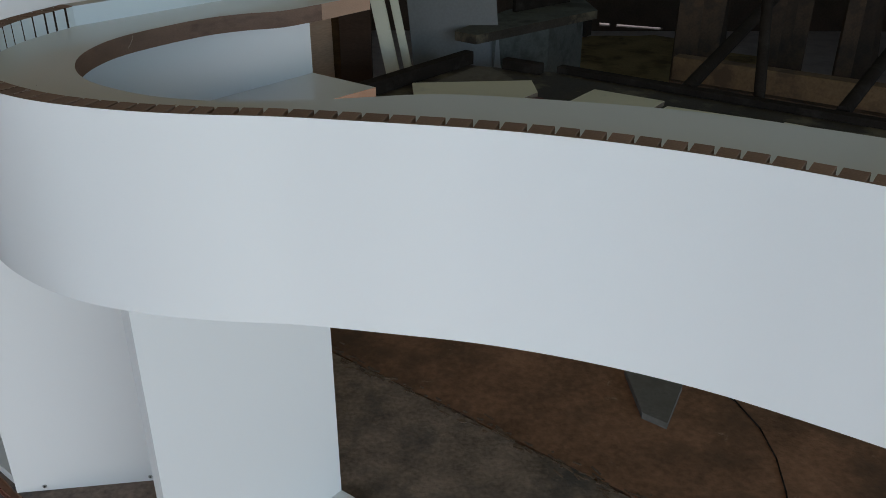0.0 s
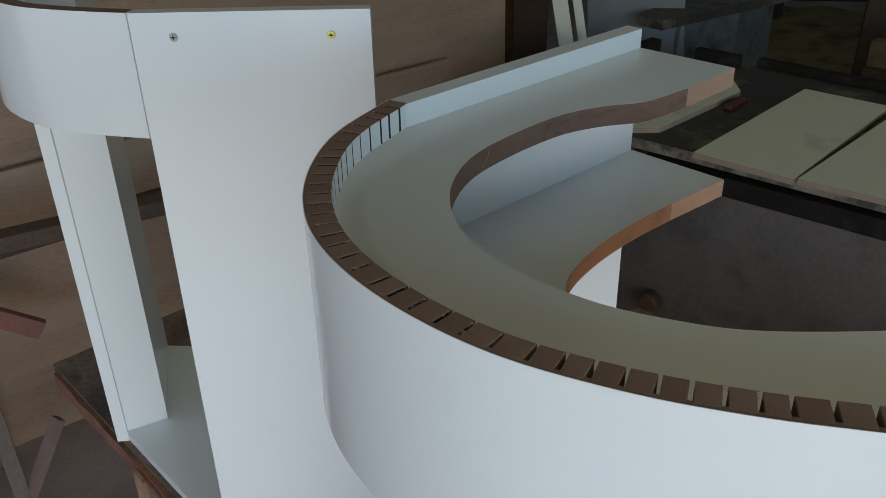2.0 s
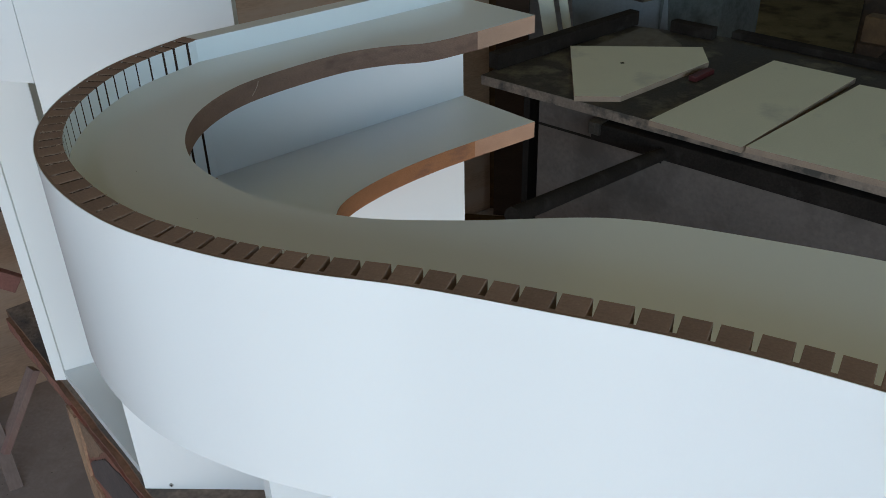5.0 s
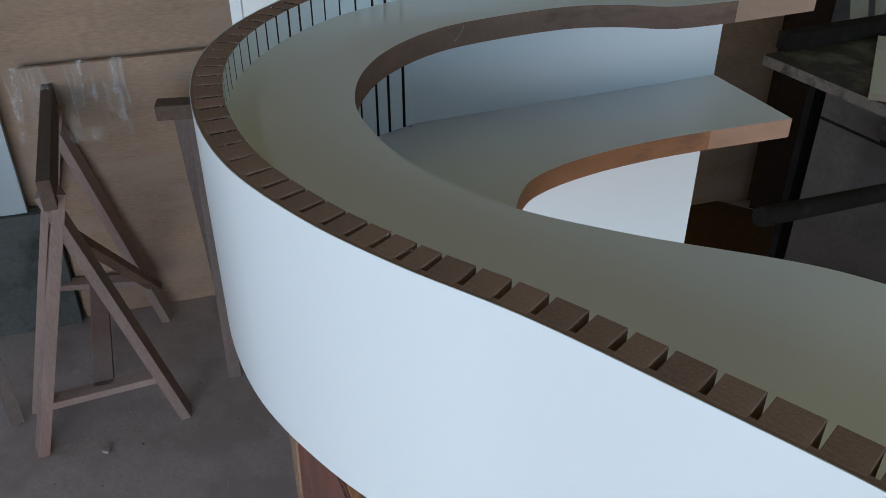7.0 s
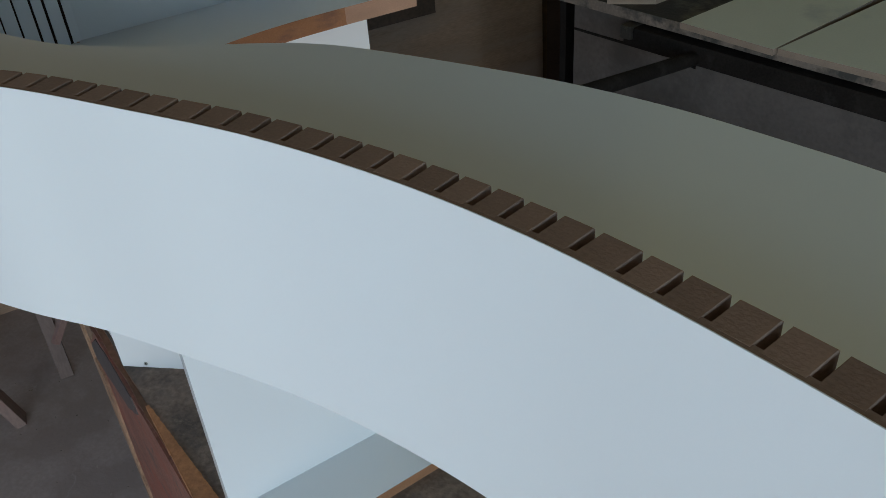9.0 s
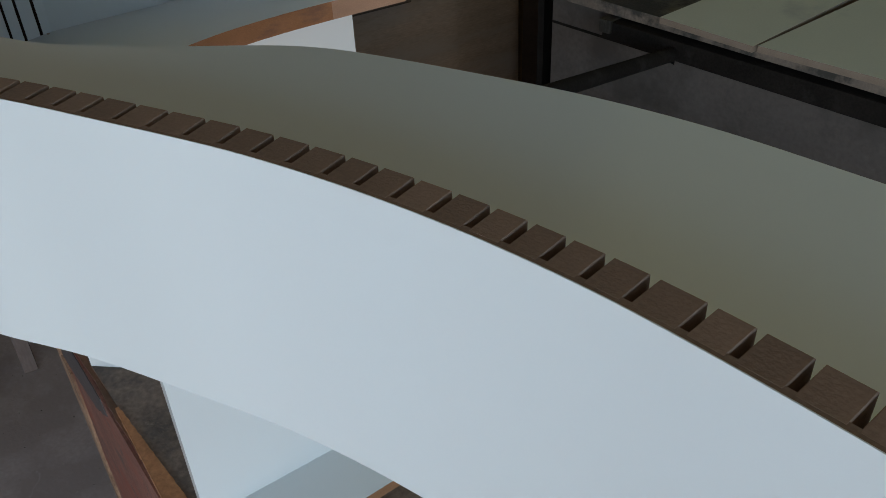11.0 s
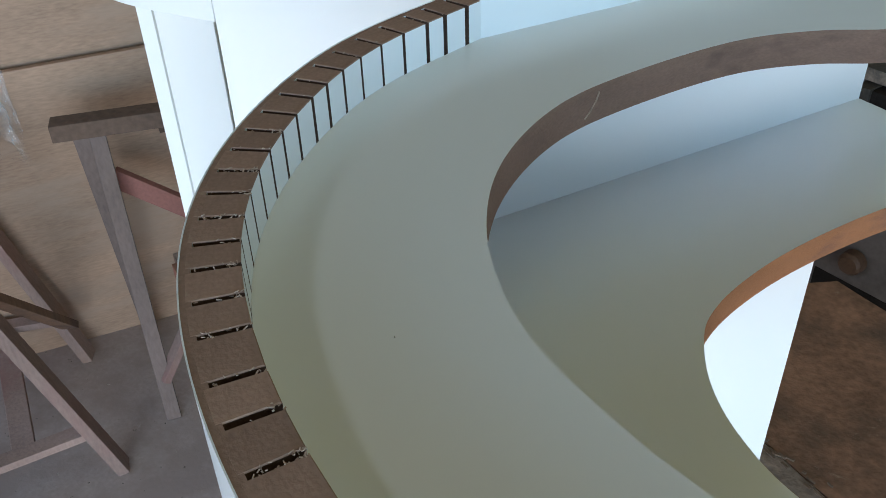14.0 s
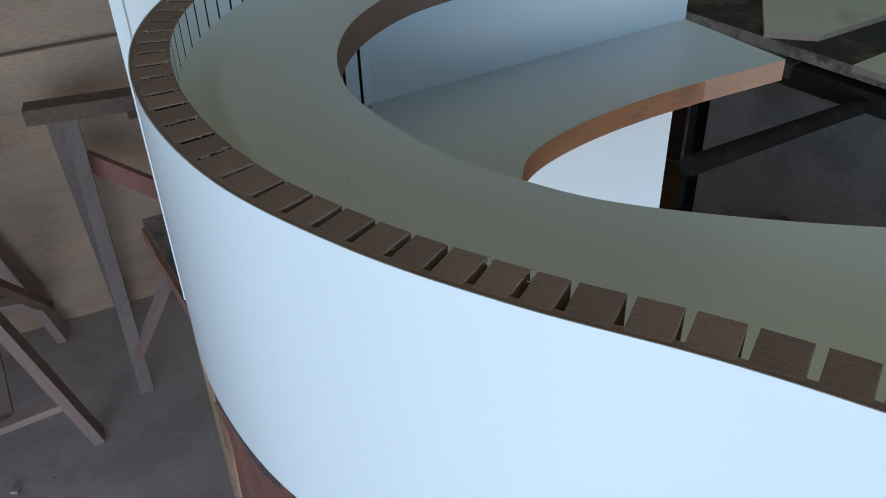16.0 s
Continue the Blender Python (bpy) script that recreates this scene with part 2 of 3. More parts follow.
fn["Principled BSDF"].inputs["Specular IOR Level"].default_value = 1.0
# noise makes pale opaque streaks, painted in as glints on the creases
film_noise, film_range, film_place = fn.new("ShaderNodeTexNoise"), fn.new("ShaderNodeMapRange"), fn.new("ShaderNodeTexCoord")
film_noise.inputs["Scale"].default_value, film_noise.inputs["Detail"].default_value, film_noise.inputs["Distortion"].default_value = 13.0, 4, 0.7
for k, value in ((1, 0.46), (2, 0.74), (3, 0.03), (4, 0.5)):
    film_range.inputs[k].default_value = value
fl = FILM.node_tree.links
film_map = fn.new("ShaderNodeMapping")
film_map.inputs["Rotation"].default_value, film_map.inputs["Scale"].default_value = (0, radians(24), 0), (2.6, 1, 0.45)
fl.new(film_place.outputs["Object"], film_map.inputs[0])
fl.new(film_map.outputs[0], film_noise.inputs["Vector"])
fl.new(film_noise.outputs[0], film_range.inputs[0])
fl.new(film_range.outputs[0], fn["Principled BSDF"].inputs["Alpha"])
BRASS = material("yellow_zinc_screw", (0.55, 0.50, 0.16), 0.35, 0.85, spread=0.1, scale=200, fine=900, bump=0.0)

# ---- builders ----


def mesh_of(bm, mats, smooth=None):
    me = bpy.data.meshes.new("mesh")
    bmesh.ops.recalc_face_normals(bm, faces=bm.faces)
    for e in bm.edges:
        if len(e.link_faces) == 2 and (not e.link_faces[0].smooth or not e.link_faces[1].smooth or e.calc_face_angle(0) > 0.7):
            e.smooth = False
    bm.to_mesh(me)
    bm.free()
    for mt in mats if isinstance(mats, (list, tuple)) else [mats]:
        me.materials.append(mt)
    return me


def part(name, bm, mats, parent=None, label="", kind=""):
    ob = new(name, mesh_of(bm, mats))
    if parent is not None:
        ob.parent = parent
    return tagged(ob, label=label, kind=kind)


def empty(name, at=(0, 0, 0), label="", category="", group="", kind=""):
    ob = new(name)
    ob.location = at
    return tagged(ob, label, category, group, kind)


def box(bm, m, sx, sy, sz, bev=0.0, mat=0):
    """A box of that size, centred on the pose m, with bevelled edges."""
    got = bmesh.ops.create_cube(bm, size=1, matrix=m @ Matrix.Diagonal((sx, sy, sz, 1)))
    fs = {f for v in got["verts"] for f in v.link_faces}
    for f in fs:
        f.material_index = mat
    if bev:
        es = list({e for v in got["verts"] for e in v.link_edges})
        bmesh.ops.bevel(bm, geom=es, offset=bev, segments=2, affect="EDGES", profile=0.6)
    return bm


def beam(bm, a, b, wide, deep, bev=0.002, turn=0.0, mat=0):
    """A squared bar from a to b."""
    a, b = Vector(a), Vector(b)
    m = Matrix.Translation((a + b) / 2) @ (b - a).to_track_quat("Z", "Y").to_matrix().to_4x4() @ pose(0, 0, 0, 0, 0, turn)
    return box(bm, m, wide, deep, (b - a).length, bev, mat)


def tube(bm, a, b, r, n=20, mat=0, r2=None):
    a, b = Vector(a), Vector(b)
    m = Matrix.Translation((a + b) / 2) @ (b - a).to_track_quat("Z", "Y").to_matrix().to_4x4()
    got = bmesh.ops.create_cone(bm, cap_ends=True, segments=n, radius1=r, radius2=r if r2 is None else r2, depth=(b - a).length, matrix=m)
    for f in {f for v in got["verts"] for f in v.link_faces}:
        f.material_index = mat
        f.smooth = len(f.verts) == 4
    return bm


def spline(points, step=0.004):
    """A smooth curve through the points, as evenly spaced places."""
    p = [np.array(q, float) for q in points]
    p = [2 * p[0] - p[1]] + p + [2 * p[-1] - p[-2]]
    out = []
    for a, b, c, d in zip(p, p[1:], p[2:], p[3:]):
        for t in np.linspace(0, 1, 24, endpoint=False):
            out.append(0.5 * (2 * b + (c - a) * t + (2 * a - 5 * b + 4 * c - d) * t * t + (3 * b - a - 3 * c + d) * t ** 3))
    out.append(p[-2])
    out = np.array(out)
    for _ in range(6):
        out[1:-1] = (out[:-2] + 2 * out[1:-1] + out[2:]) / 4
    return even(out, step)


def even(line, step):
    s = np.concatenate([[0], np.cumsum(np.linalg.norm(np.diff(line, axis=0), axis=1))])
    n = max(2, int(round(s[-1] / step)) + 1)
    q = np.linspace(0, s[-1], n)
    return np.stack([np.interp(q, s, line[:, k]) for k in range(line.shape[1])], 1)


def normals(line):
    t = np.gradient(line, axis=0)
    t /= np.linalg.norm(t, axis=1)[:, None]
    return np.stack([t[:, 1], -t[:, 0]], 1)


def slab(bm, left, right, z0, z1, side_mat=1, cap_mat=0):
    """A flat board between two lines of equally many places."""
    rows = []
    for (ax, ay), (bx, by) in zip(left, right):
        rows.append([bm.verts.new((ax, ay, z1)), bm.verts.new((bx, by, z1)), bm.verts.new((ax, ay, z0)), bm.verts.new((bx, by, z0))])

    def face(vs, mt, smooth=False):
        f = bm.faces.new(vs)
        f.material_index, f.smooth = mt, smooth

    for r, q in zip(rows, rows[1:]):
        face((r[0], r[1], q[1], q[0]), cap_mat)
        face((r[2], q[2], q[3], r[3]), cap_mat)
        face((r[0], q[0], q[2], r[2]), side_mat, True)
        face((r[1], r[3], q[3], q[1]), side_mat, True)
    for r in (rows[0], rows[-1]):
        face((r[0], r[2], r[3], r[1]), side_mat)
    return bm


def board(bm, a, b, thick, z0, z1, bev=0.0006, face_mat=0, edge_mat=1):
    """An upright board whose front face runs from a to b in plan; its thickness lies to the left of that way."""
    a, b = Vector((*a, 0)), Vector((*b, 0))
    d = (b - a).normalized()
    n = Vector((-d.y, d.x, 0))
    vs = [[bm.verts.new((p.x, p.y, z)) for z in (z0, z1)] for p in (a, b, b + n * thick, a + n * thick)]
    quads = [((0, 1), face_mat), ((1, 2), edge_mat), ((2, 3), face_mat), ((3, 0), edge_mat)]
    for (i, j), mt in quads:
        bm.faces.new((vs[i][0], vs[j][0], vs[j][1], vs[i][1])).material_index = mt
    for k in (0, 1):
        bm.faces.new([v[k] for v in vs]).material_index = edge_mat
    return bm


def prism(bm, outline, z0, z1, cap_mat=0, side_mat=1):
    lo = [bm.verts.new((x, y, z0)) for x, y in outline]
    hi = [bm.verts.new((x, y, z1)) for x, y in outline]
    bm.faces.new(hi).material_index = cap_mat
    bm.faces.new(lo[::-1]).material_index = cap_mat
    for i in range(len(lo)):
        j = (i + 1) % len(lo)
        bm.faces.new((lo[i], lo[j], hi[j], hi[i])).material_index = side_mat
    return bm


B = bmesh.new

# ---- the workshop ----
X0, X1, Y0, Y1, ZC = -3.4, 4.6, -2.6, 7.7, 3.3
part("floor", prism(B(), [(X0 - 3, Y0 - 6), (X1 + 3, Y0 - 6), (X1 + 3, Y1 + 4), (X0 - 3, Y1 + 4)], -0.1, 0.0), [FLOOR, FLOOR], label="dusty grey-brown concrete workshop floor with debris", kind="structure")
part("ceiling", prism(B(), [(X0, Y0), (X1, Y0), (X1, Y1), (X0, Y1)], ZC, ZC + 0.1), [DARK_WOOD, DARK_WOOD], label="dark timber workshop ceiling", kind="structure")
north = B()
box(north, pose((X0 + 1.20) / 2, Y1 + 0.04, ZC / 2), 1.20 - X0, 0.08, ZC)
box(north, pose((X1 + 2.00) / 2, Y1 + 0.04, ZC / 2), X1 - 2.00, 0.08, ZC)
# an ill-fitting door hangs askew and leaves a thin slit over the floor
for outline in (((1.20, 0.080), (2.00, 0.020), (2.00, ZC), (1.20, ZC)), ((1.20, -0.02), (2.00, -0.02), (2.00, 0.001), (1.20, 0.055)), ((1.20, 0.054), (1.32, 0.046), (1.32, 0.072), (1.20, 0.081)), ((1.415, 0.040), (1.470, 0.036), (1.470, 0.061), (1.415, 0.065)), ((1.875, 0.008), (2.00, 0.0), (2.00, 0.021), (1.875, 0.031))):
    door_bm = prism(B(), outline, 0, 0.06, 0, 0)
    bmesh.ops.transform(door_bm, matrix=Matrix.Translation((0, Y1 + 0.06, 0)) @ Matrix.Rotation(radians(90), 4, "X"), verts=door_bm.verts)
    door_mesh = mesh_of(door_bm, [DARK_WOOD])
    north.from_mesh(door_mesh)
part("wall_north", north, [DARK_WOOD], label="dark timber-clad back wall of the workshop", kind="structure")
west = B()
box(west, pose(X0 - 0.08, (Y1 + 0.6) / 2, ZC / 2), 0.16, Y1 - 0.6, ZC)
box(west, pose(X0 - 0.08, (Y0 + 0.6) / 2, 0.3), 0.16, 0.6 - Y0, 0.6)
box(west, pose(X0 - 0.08, (Y0 + 0.6) / 2, 3.2), 0.16, 0.6 - Y0, 0.2)
part("wall_west", west, [PLASTER], label="stained plaster side wall with a wide opening", kind="structure")
east = B()
box(east, pose(X1 + 0.08, (Y1 + 0.9) / 2, ZC / 2), 0.16, Y1 - 0.9, ZC)
box(east, pose(X1 + 0.08, (Y0 - 1.6) / 2, ZC / 2), 0.16, -1.6 - Y0, ZC)
box(east, pose(X1 + 0.08, -0.35, 0.6), 0.16, 2.5, 1.2)
box(east, pose(X1 + 0.08, -0.35, (ZC + 2.5) / 2), 0.16, 2.5, ZC - 2.5)
part("wall_east", east, [PLASTER], label="stained plaster side wall with a window opening", kind="structure")
front = B()
box(front, pose((X0 - 1.0) / 2, Y0 - 0.08, ZC / 2), -1.0 - X0, 0.16, ZC)
box(front, pose((X1 + 3.9) / 2, Y0 - 0.08, ZC / 2), X1 - 3.9, 0.16, ZC)
box(front, pose(1.45, Y0 - 0.08, ZC - 0.4), 4.9, 0.16, 0.8)
part("wall_south", front, [PLASTER], label="plaster wall with a wide open workshop door", kind="structure")

glow = bpy.data.materials.new("daylit_yard")
glow.use_nodes = True
gb = glow.node_tree.nodes["Principled BSDF"]
gb.inputs["Emission Color"].default_value, gb.inputs["Emission Strength"].default_value = (0.9, 0.97, 1.0, 1), 1.6
part("backdrop", box(B(), pose(1.4, Y1 + 0.5, 0.3), 3.0, 0.02, 1.0), [glow], label="bright daylit yard beyond the back wall", kind="structure")

# ---- the old bench under the furniture ----
BZ = 0.786
U, V = Vector((0.633, 0.812)), Vector((0.812, -0.633))


def uv(o, u, v):
    return (o[0] + U.x * u + V.x * v, o[1] + U.y * u + V.y * v)


CORNER = (-1.051, 1.333)
bench = empty("workbench", (*uv(CORNER, 0.5, 0.9), 0), "old stained wooden workbench with splintered plank edges", "workbench")


def on(parent, name, bm, mats, label=""):
    """A part of a thing that stands away from the origin, built in world places."""
    bmesh.ops.translate(bm, verts=bm.verts, vec=-parent.location)
    return part(name, bm, mats, parent, label)


for u0, u1, mt in ((0.0, 0.521, BENCH), (0.525, 0.86, BENCH_RED)):
    n = 70
    v0, v1 = ((0.0, 0.0), (0.45, 0.61))[u0 > 0.1]
    near = [uv(CORNER, u0 + 0.0025 * noise.noise((k * 0.35, u0 * 9, 1)) + 0.0012 * noise.noise((k * 1.7, u0, 5)), v0 + (2.3 - v0) * k / n) for k in range(n + 1)]
    away = [uv(CORNER, u1 + 0.0025 * noise.noise((k * 0.35, u1 * 9, 2)) + 0.0012 * noise.noise((k * 1.7, u1, 6)), v1 + (2.3 - v1) * k / n) for k in range(n + 1)]
    on(bench, "plank", slab(B(), near, away, BZ - 0.042, BZ, 1, 0), [mt, BENCH_RAW])
# splintered lip along the front edge
n = 60
lip_in = [uv(CORNER, 0.003, 0.02 + 0.9 * k / n) for k in range(n + 1)]
lip_out = [uv(CORNER, -0.008 - 0.002 * noise.noise((k * 0.21, 3, 3)) - 0.0015 * noise.noise((k * 0.9, 8, 3)), 0.02 + 0.9 * k / n) for k in range(n + 1)]
on(bench, "splintered_edge", slab(B(), lip_in, lip_out, BZ - 0.034, BZ - 0.006, 1, 0), [BENCH_RED, BENCH_FACE], "splintered red-brown plank edge")
block_in = [uv(CORNER, 0.001 + 0.014 * k / n + 0.001 * noise.noise((k * 0.4, 1, 9)), 0.70 + 0.22 * k / n) for k in range(n + 1)]
block_out = [uv(CORNER, -0.004 - 0.008 * k / n - 0.001 * noise.noise((k * 0.3, 7, 9)), 0.70 + 0.22 * k / n) for k in range(n + 1)]
on(bench, "edge_repair", slab(B(), block_in, block_out, BZ - 0.030, BZ + 0.0035, 0, 0), [ORANGE_RAW], "orange raw wood strip let into the bench edge")
# deep front board with a splintered end, layers of old paint and a raw patch
fb_out = [uv(CORNER, -0.012, 0.335 + 1.9 * k / n) for k in range(n + 1)]
fb_in = [uv(CORNER, -0.001, 0.335 + 1.9 * k / n) for k in range(n + 1)]
on(bench, "front_board", slab(B(), fb_in, fb_out, 0.22, BZ - 0.010, 1, 0), [BENCH_FACE, BENCH_FACE], "red-brown painted front board")


def on_face(name, outline, proud, mat, label, rough=0.004):
    """An irregular layer on the bench's front face; the outline is given along the bench and up."""
    bm, ring = B(), []
    for (v0, z0), (v1, z1) in zip(outline, outline[1:] + outline[:1]):
        m = max(2, int(math.hypot(v1 - v0, z1 - z0) / 0.006))
        for k in range(m):
            v, z = v0 + (v1 - v0) * k / m, z0 + (z1 - z0) * k / m
            ring.append((v + rough * noise.noise((v * 60, z * 60, 1)), min(BZ - 0.002, z + rough * noise.noise((v * 60, z * 60, 8)))))
    rings = [[bm.verts.new((*uv(CORNER, u, v), z)) for v, z in ring] for u in (-0.0118, -0.012 - proud)]
    bm.faces.new(rings[1])
    for k in range(len(ring)):
        j = (k + 1) % len(ring)
        bm.faces.new((rings[0][k], rings[0][j], rings[1][j], rings[1][k]))
    bmesh.ops.recalc_face_normals(bm, faces=bm.faces)
    return on(bench, name, bm, [mat], label)


on_face("splintered_end", [(0.328, 0.775), (0.366, 0.773), (0.372, 0.728), (0.358, 0.676), (0.352, 0.635), (0.392, 0.622), (0.398, 0.565), (0.375, 0.40), (0.370, 0.22), (0.334, 0.22), (0.330, 0.50)], 0.004, BENCH_PALE, "pale splintered end of the front board")
on_face("raw_patch", [(0.372, 0.772), (0.470, 0.776), (0.436, 0.738), (0.374, 0.690)], 0.0012, BENCH_TAN, "bare tan wood patch")
on_face("dark_patch", [(0.368, 0.677), (0.464, 0.754), (0.539, 0.773), (0.655, 0.773), (0.660, 0.745), (0.575, 0.690), (0.465, 0.663), (0.368, 0.643)], 0.0014, BENCH_SOOT, "dark grey patch of old paint")
# flaking wood along the joint of the two planks
flakes = B()
for k in range(320):
    v = random.uniform(0.55, 2.1)
    x, y = uv(CORNER, 0.523 + random.gauss(0, 0.009), v)
    box(flakes, pose(x, y, BZ + 0.0008, random.uniform(-6, 6), random.uniform(-8, 8), -38 + random.gauss(0, 12)), random.uniform(0.003, 0.022), random.uniform(0.0012, 0.004), 0.0022)
tagged(on(bench, "flaking_joint", flakes, [BENCH_FLAKE], "flaking split wood along the plank joint"), kind="stuff")
for u, v in ((0.20, 0.30), (0.08, 2.1), (0.78, 0.75), (0.78, 2.1)):
    x, y = uv(CORNER, u, v)
    on(bench, "leg", beam(B(), (x, y, 0), (x, y, BZ - 0.045), 0.08, 0.08, 0.004), [DARK_WOOD])
for u in (0.14, 0.78):
    a, b = uv(CORNER, u, 0.30 if u < 0.5 else 0.75), uv(CORNER, u, 2.1)
    on(bench, "rail", beam(B(), (*a, BZ - 0.09), (*b, BZ - 0.09), 0.035, 0.09, 0.003), [DARK_WOOD])

# ---- the curved counter ----
ZT, ZL, ZS, TH = 1.505, 1.4887, 1.3956, 0.015
JOINT, END, TIP = (-0.2692, 0.7460), (-0.1055, 0.9512), (-0.0347, 0.9005)
INNER = [(-0.2675, 0.7501), (-0.2861, 0.6922), (-0.2881, 0.6449), (-0.2790, 0.5986), (-0.2589, 0.5583), (-0.2247, 0.5211), (-0.1804, 0.4909), (-0.1322, 0.4738), (-0.0870, 0.4658), (-0.0380, 0.4618), (0.0159, 0.4528), (0.0718, 0.4418), (0.1237, 0.4259), (0.1716, 0.4059), (0.2185, 0.3800), (0.2884, 0.3330), (0.3683, 0.2681), (0.4682, 0.1682)]
inner = spline(INNER, 0.003)
nrm = normals(inner)
WALL, SKIN = 0.0150, 0.0030
outer = inner + nrm * WALL
seam = inner + nrm * (WALL - SKIN)
ZB = 1.3795

counter = empty("curved_counter", (-0.08, 0.85, BZ), "white melamine counter unit with kerf-bent curved front on a workbench", "counter")
on(counter, "curved_skin", slab(B(), seam, outer, ZB, ZT, 0, 1), [WHITE, MDF_DARK], "white curved front skin with raw brown edge")
on(counter, "laminate", slab(B(), outer - nrm * 0.0003, outer + nrm * 0.0001, ZB, ZT + 0.0002, 0, 0), [WHITE], "thin white laminate layer")
# ledge and shelf
LEDGE = [(-0.0750, 0.8480), (-0.1072, 0.8142), (-0.1382, 0.8007), (-0.1684, 0.7789), (-0.2008, 0.7356), (-0.2202, 0.6969), (-0.2254, 0.6530), (-0.2164, 0.6134), (-0.1963, 0.5803), (-0.1703, 0.5583), (-0.1408, 0.5415), (-0.1105, 0.5326), (-0.0789, 0.5287), (-0.0317, 0.5339), (0.0179, 0.5442), (0.0433, 0.5464), (0.0685, 0.5437), (0.1103, 0.5350), (0.1616, 0.5221), (0.2081, 0.5050), (0.2499, 0.4838), (0.2895, 0.4610), (0.3695, 0.4080), (0.4995, 0.3030)]
SHELF = [(-0.0763, 0.8443), (-0.1048, 0.8103), (-0.1303, 0.7741), (-0.1476, 0.7418), (-0.1558, 0.7175), (-0.1563, 0.7002), (-0.1497, 0.6751), (-0.1357, 0.6520), (-0.1128, 0.6310), (-0.0610, 0.6040), (-0.0008, 0.5941), (0.0599, 0.5985), (0.1303, 0.5839), (0.2201, 0.5443), (0.3300, 0.4794), (0.4500, 0.3894)]


def deck(edge, z1, tip):
    """A board between the back line with the curved front and an inner edge that starts with a straight piece."""
    far = np.concatenate([even(np.array([END, JOINT]), 0.004)[:-1], inner])
    near = np.concatenate([even(np.array([tip, edge[0]]), 0.004)[:-1], spline(edge, 0.004)])
    n = 260
    r = [np.stack([np.interp(np.linspace(0, 1, n), np.linspace(0, 1, len(q)), q[:, k]) for k in (0, 1)], 1) for q in (far, near)]
    bm = slab(B(), r[0], r[1], z1 - TH, z1, 1, 0)
    a, b = Vector(tip), Vector(edge[0])
    for f in bm.faces:
        c = f.calc_center_median()
        q = Vector((c.x, c.y)) - a
        if f.material_index == 1 and 0 < q.dot(b - a) < (b - a).length_squared and abs(q.x * (b - a).y - q.y * (b - a).x) < 0.002 * (b - a).length:
            f.material_index = 2
    return bm


on(counter, "ledge", deck(LEDGE, ZL, TIP), [WHITE, MDF_LEDGE_SHADED, MDF_END], "white narrow top ledge with raw brown edge")
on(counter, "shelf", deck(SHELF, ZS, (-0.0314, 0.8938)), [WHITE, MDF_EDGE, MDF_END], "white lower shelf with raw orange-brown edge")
on(counter, "base", prism(B(), [JOINT, END, TIP, (-0.077, 0.845), (-0.130, 0.775), (-0.153, 0.725), (-0.153, 0.70), (-0.23, 0.70)][::-1], BZ, BZ + TH), [WHITE, MDF_EDGE], "white base board")
back_panel = on(counter, "back_panel", board(B(), JOINT, END, TH, BZ + TH, ZT), [WHITE, WHITE], "white upright back panel")

scratch = B()
mark = [(-0.2135, 0.7085, 1.4790), (-0.2122, 0.7110, 1.4815), (-0.2108, 0.7136, 1.4850), (-0.2102, 0.7147, 1.4880)]
for a, b in zip(mark, mark[1:]):
    tube(scratch, (a[0] + 0.0006, a[1] - 0.0003, a[2]), (b[0] + 0.0006, b[1] - 0.0003, b[2]), 0.0003, 6)
on(counter, "scratch", scratch, [FUZZ], "pale scratch on the ledge edge")
for x, y, z, r in ((-0.221, 0.5625, ZL, 0.00013), (-0.164, 0.516, ZL, 0.00013), (-0.268, 0.7415, ZS, 0.0011)):
    sp = B()
    tube(sp, (x, y, z - 0.0001), (x, y, z + 0.0003), r, 10)
    on(counter, "speck", sp, [FUZZ if r > 0.001 else BLACK])

# ---- the second unit ----
PA, PB, ZC1 = (-0.570, 0.956), (-0.3486, 0.9902), 1.508
column = empty("column_unit", (-0.6, 1.15, BZ), "tall white melamine column unit with curved front strip and open slot", "cabinet")
on(column, "base", prism(B(), [(-0.820, 1.162), (-0.566, 0.962), (-0.352, 0.993), (-0.56, 1.42), (-0.868, 1.392)], BZ, BZ + TH), [WHITE, WHITE])
on(column, "front_panel", board(B(), PA, PB, TH, BZ, ZC1), [WHITE, WHITE])
STRIP = [(-0.572, 0.957), (-0.610, 0.9595), (-0.648, 0.964), (-0.685, 0.972), (-0.712, 0.984), (-0.745, 1.005), (-0.775, 1.031), (-0.805, 1.072), (-0.824, 1.130)]
st = spline(STRIP, 0.006)
sn = normals(st)
on(column, "curved_strip", slab(B(), st, st + sn * TH, 1.3845, ZC1, 0, 1), [WHITE, MDF_DARK], "white curved strip")
on(column, "edge_strip", board(B(), (-0.8365, 1.1560), (-0.8195, 1.1606), 0.05, BZ, ZC1 - 0.002), [WHITE, WHITE])
on(column, "left_panel", board(B(), (-0.8221, 1.1650), (-0.7720, 1.2044), TH, BZ + TH, ZC1 - 0.002), [WHITE, WHITE])
on(column, "side_panel", board(B(), (-0.7785, 1.2145), (-0.856, 1.390), TH, BZ + TH, ZC1 - 0.002), [WHITE, WHITE])


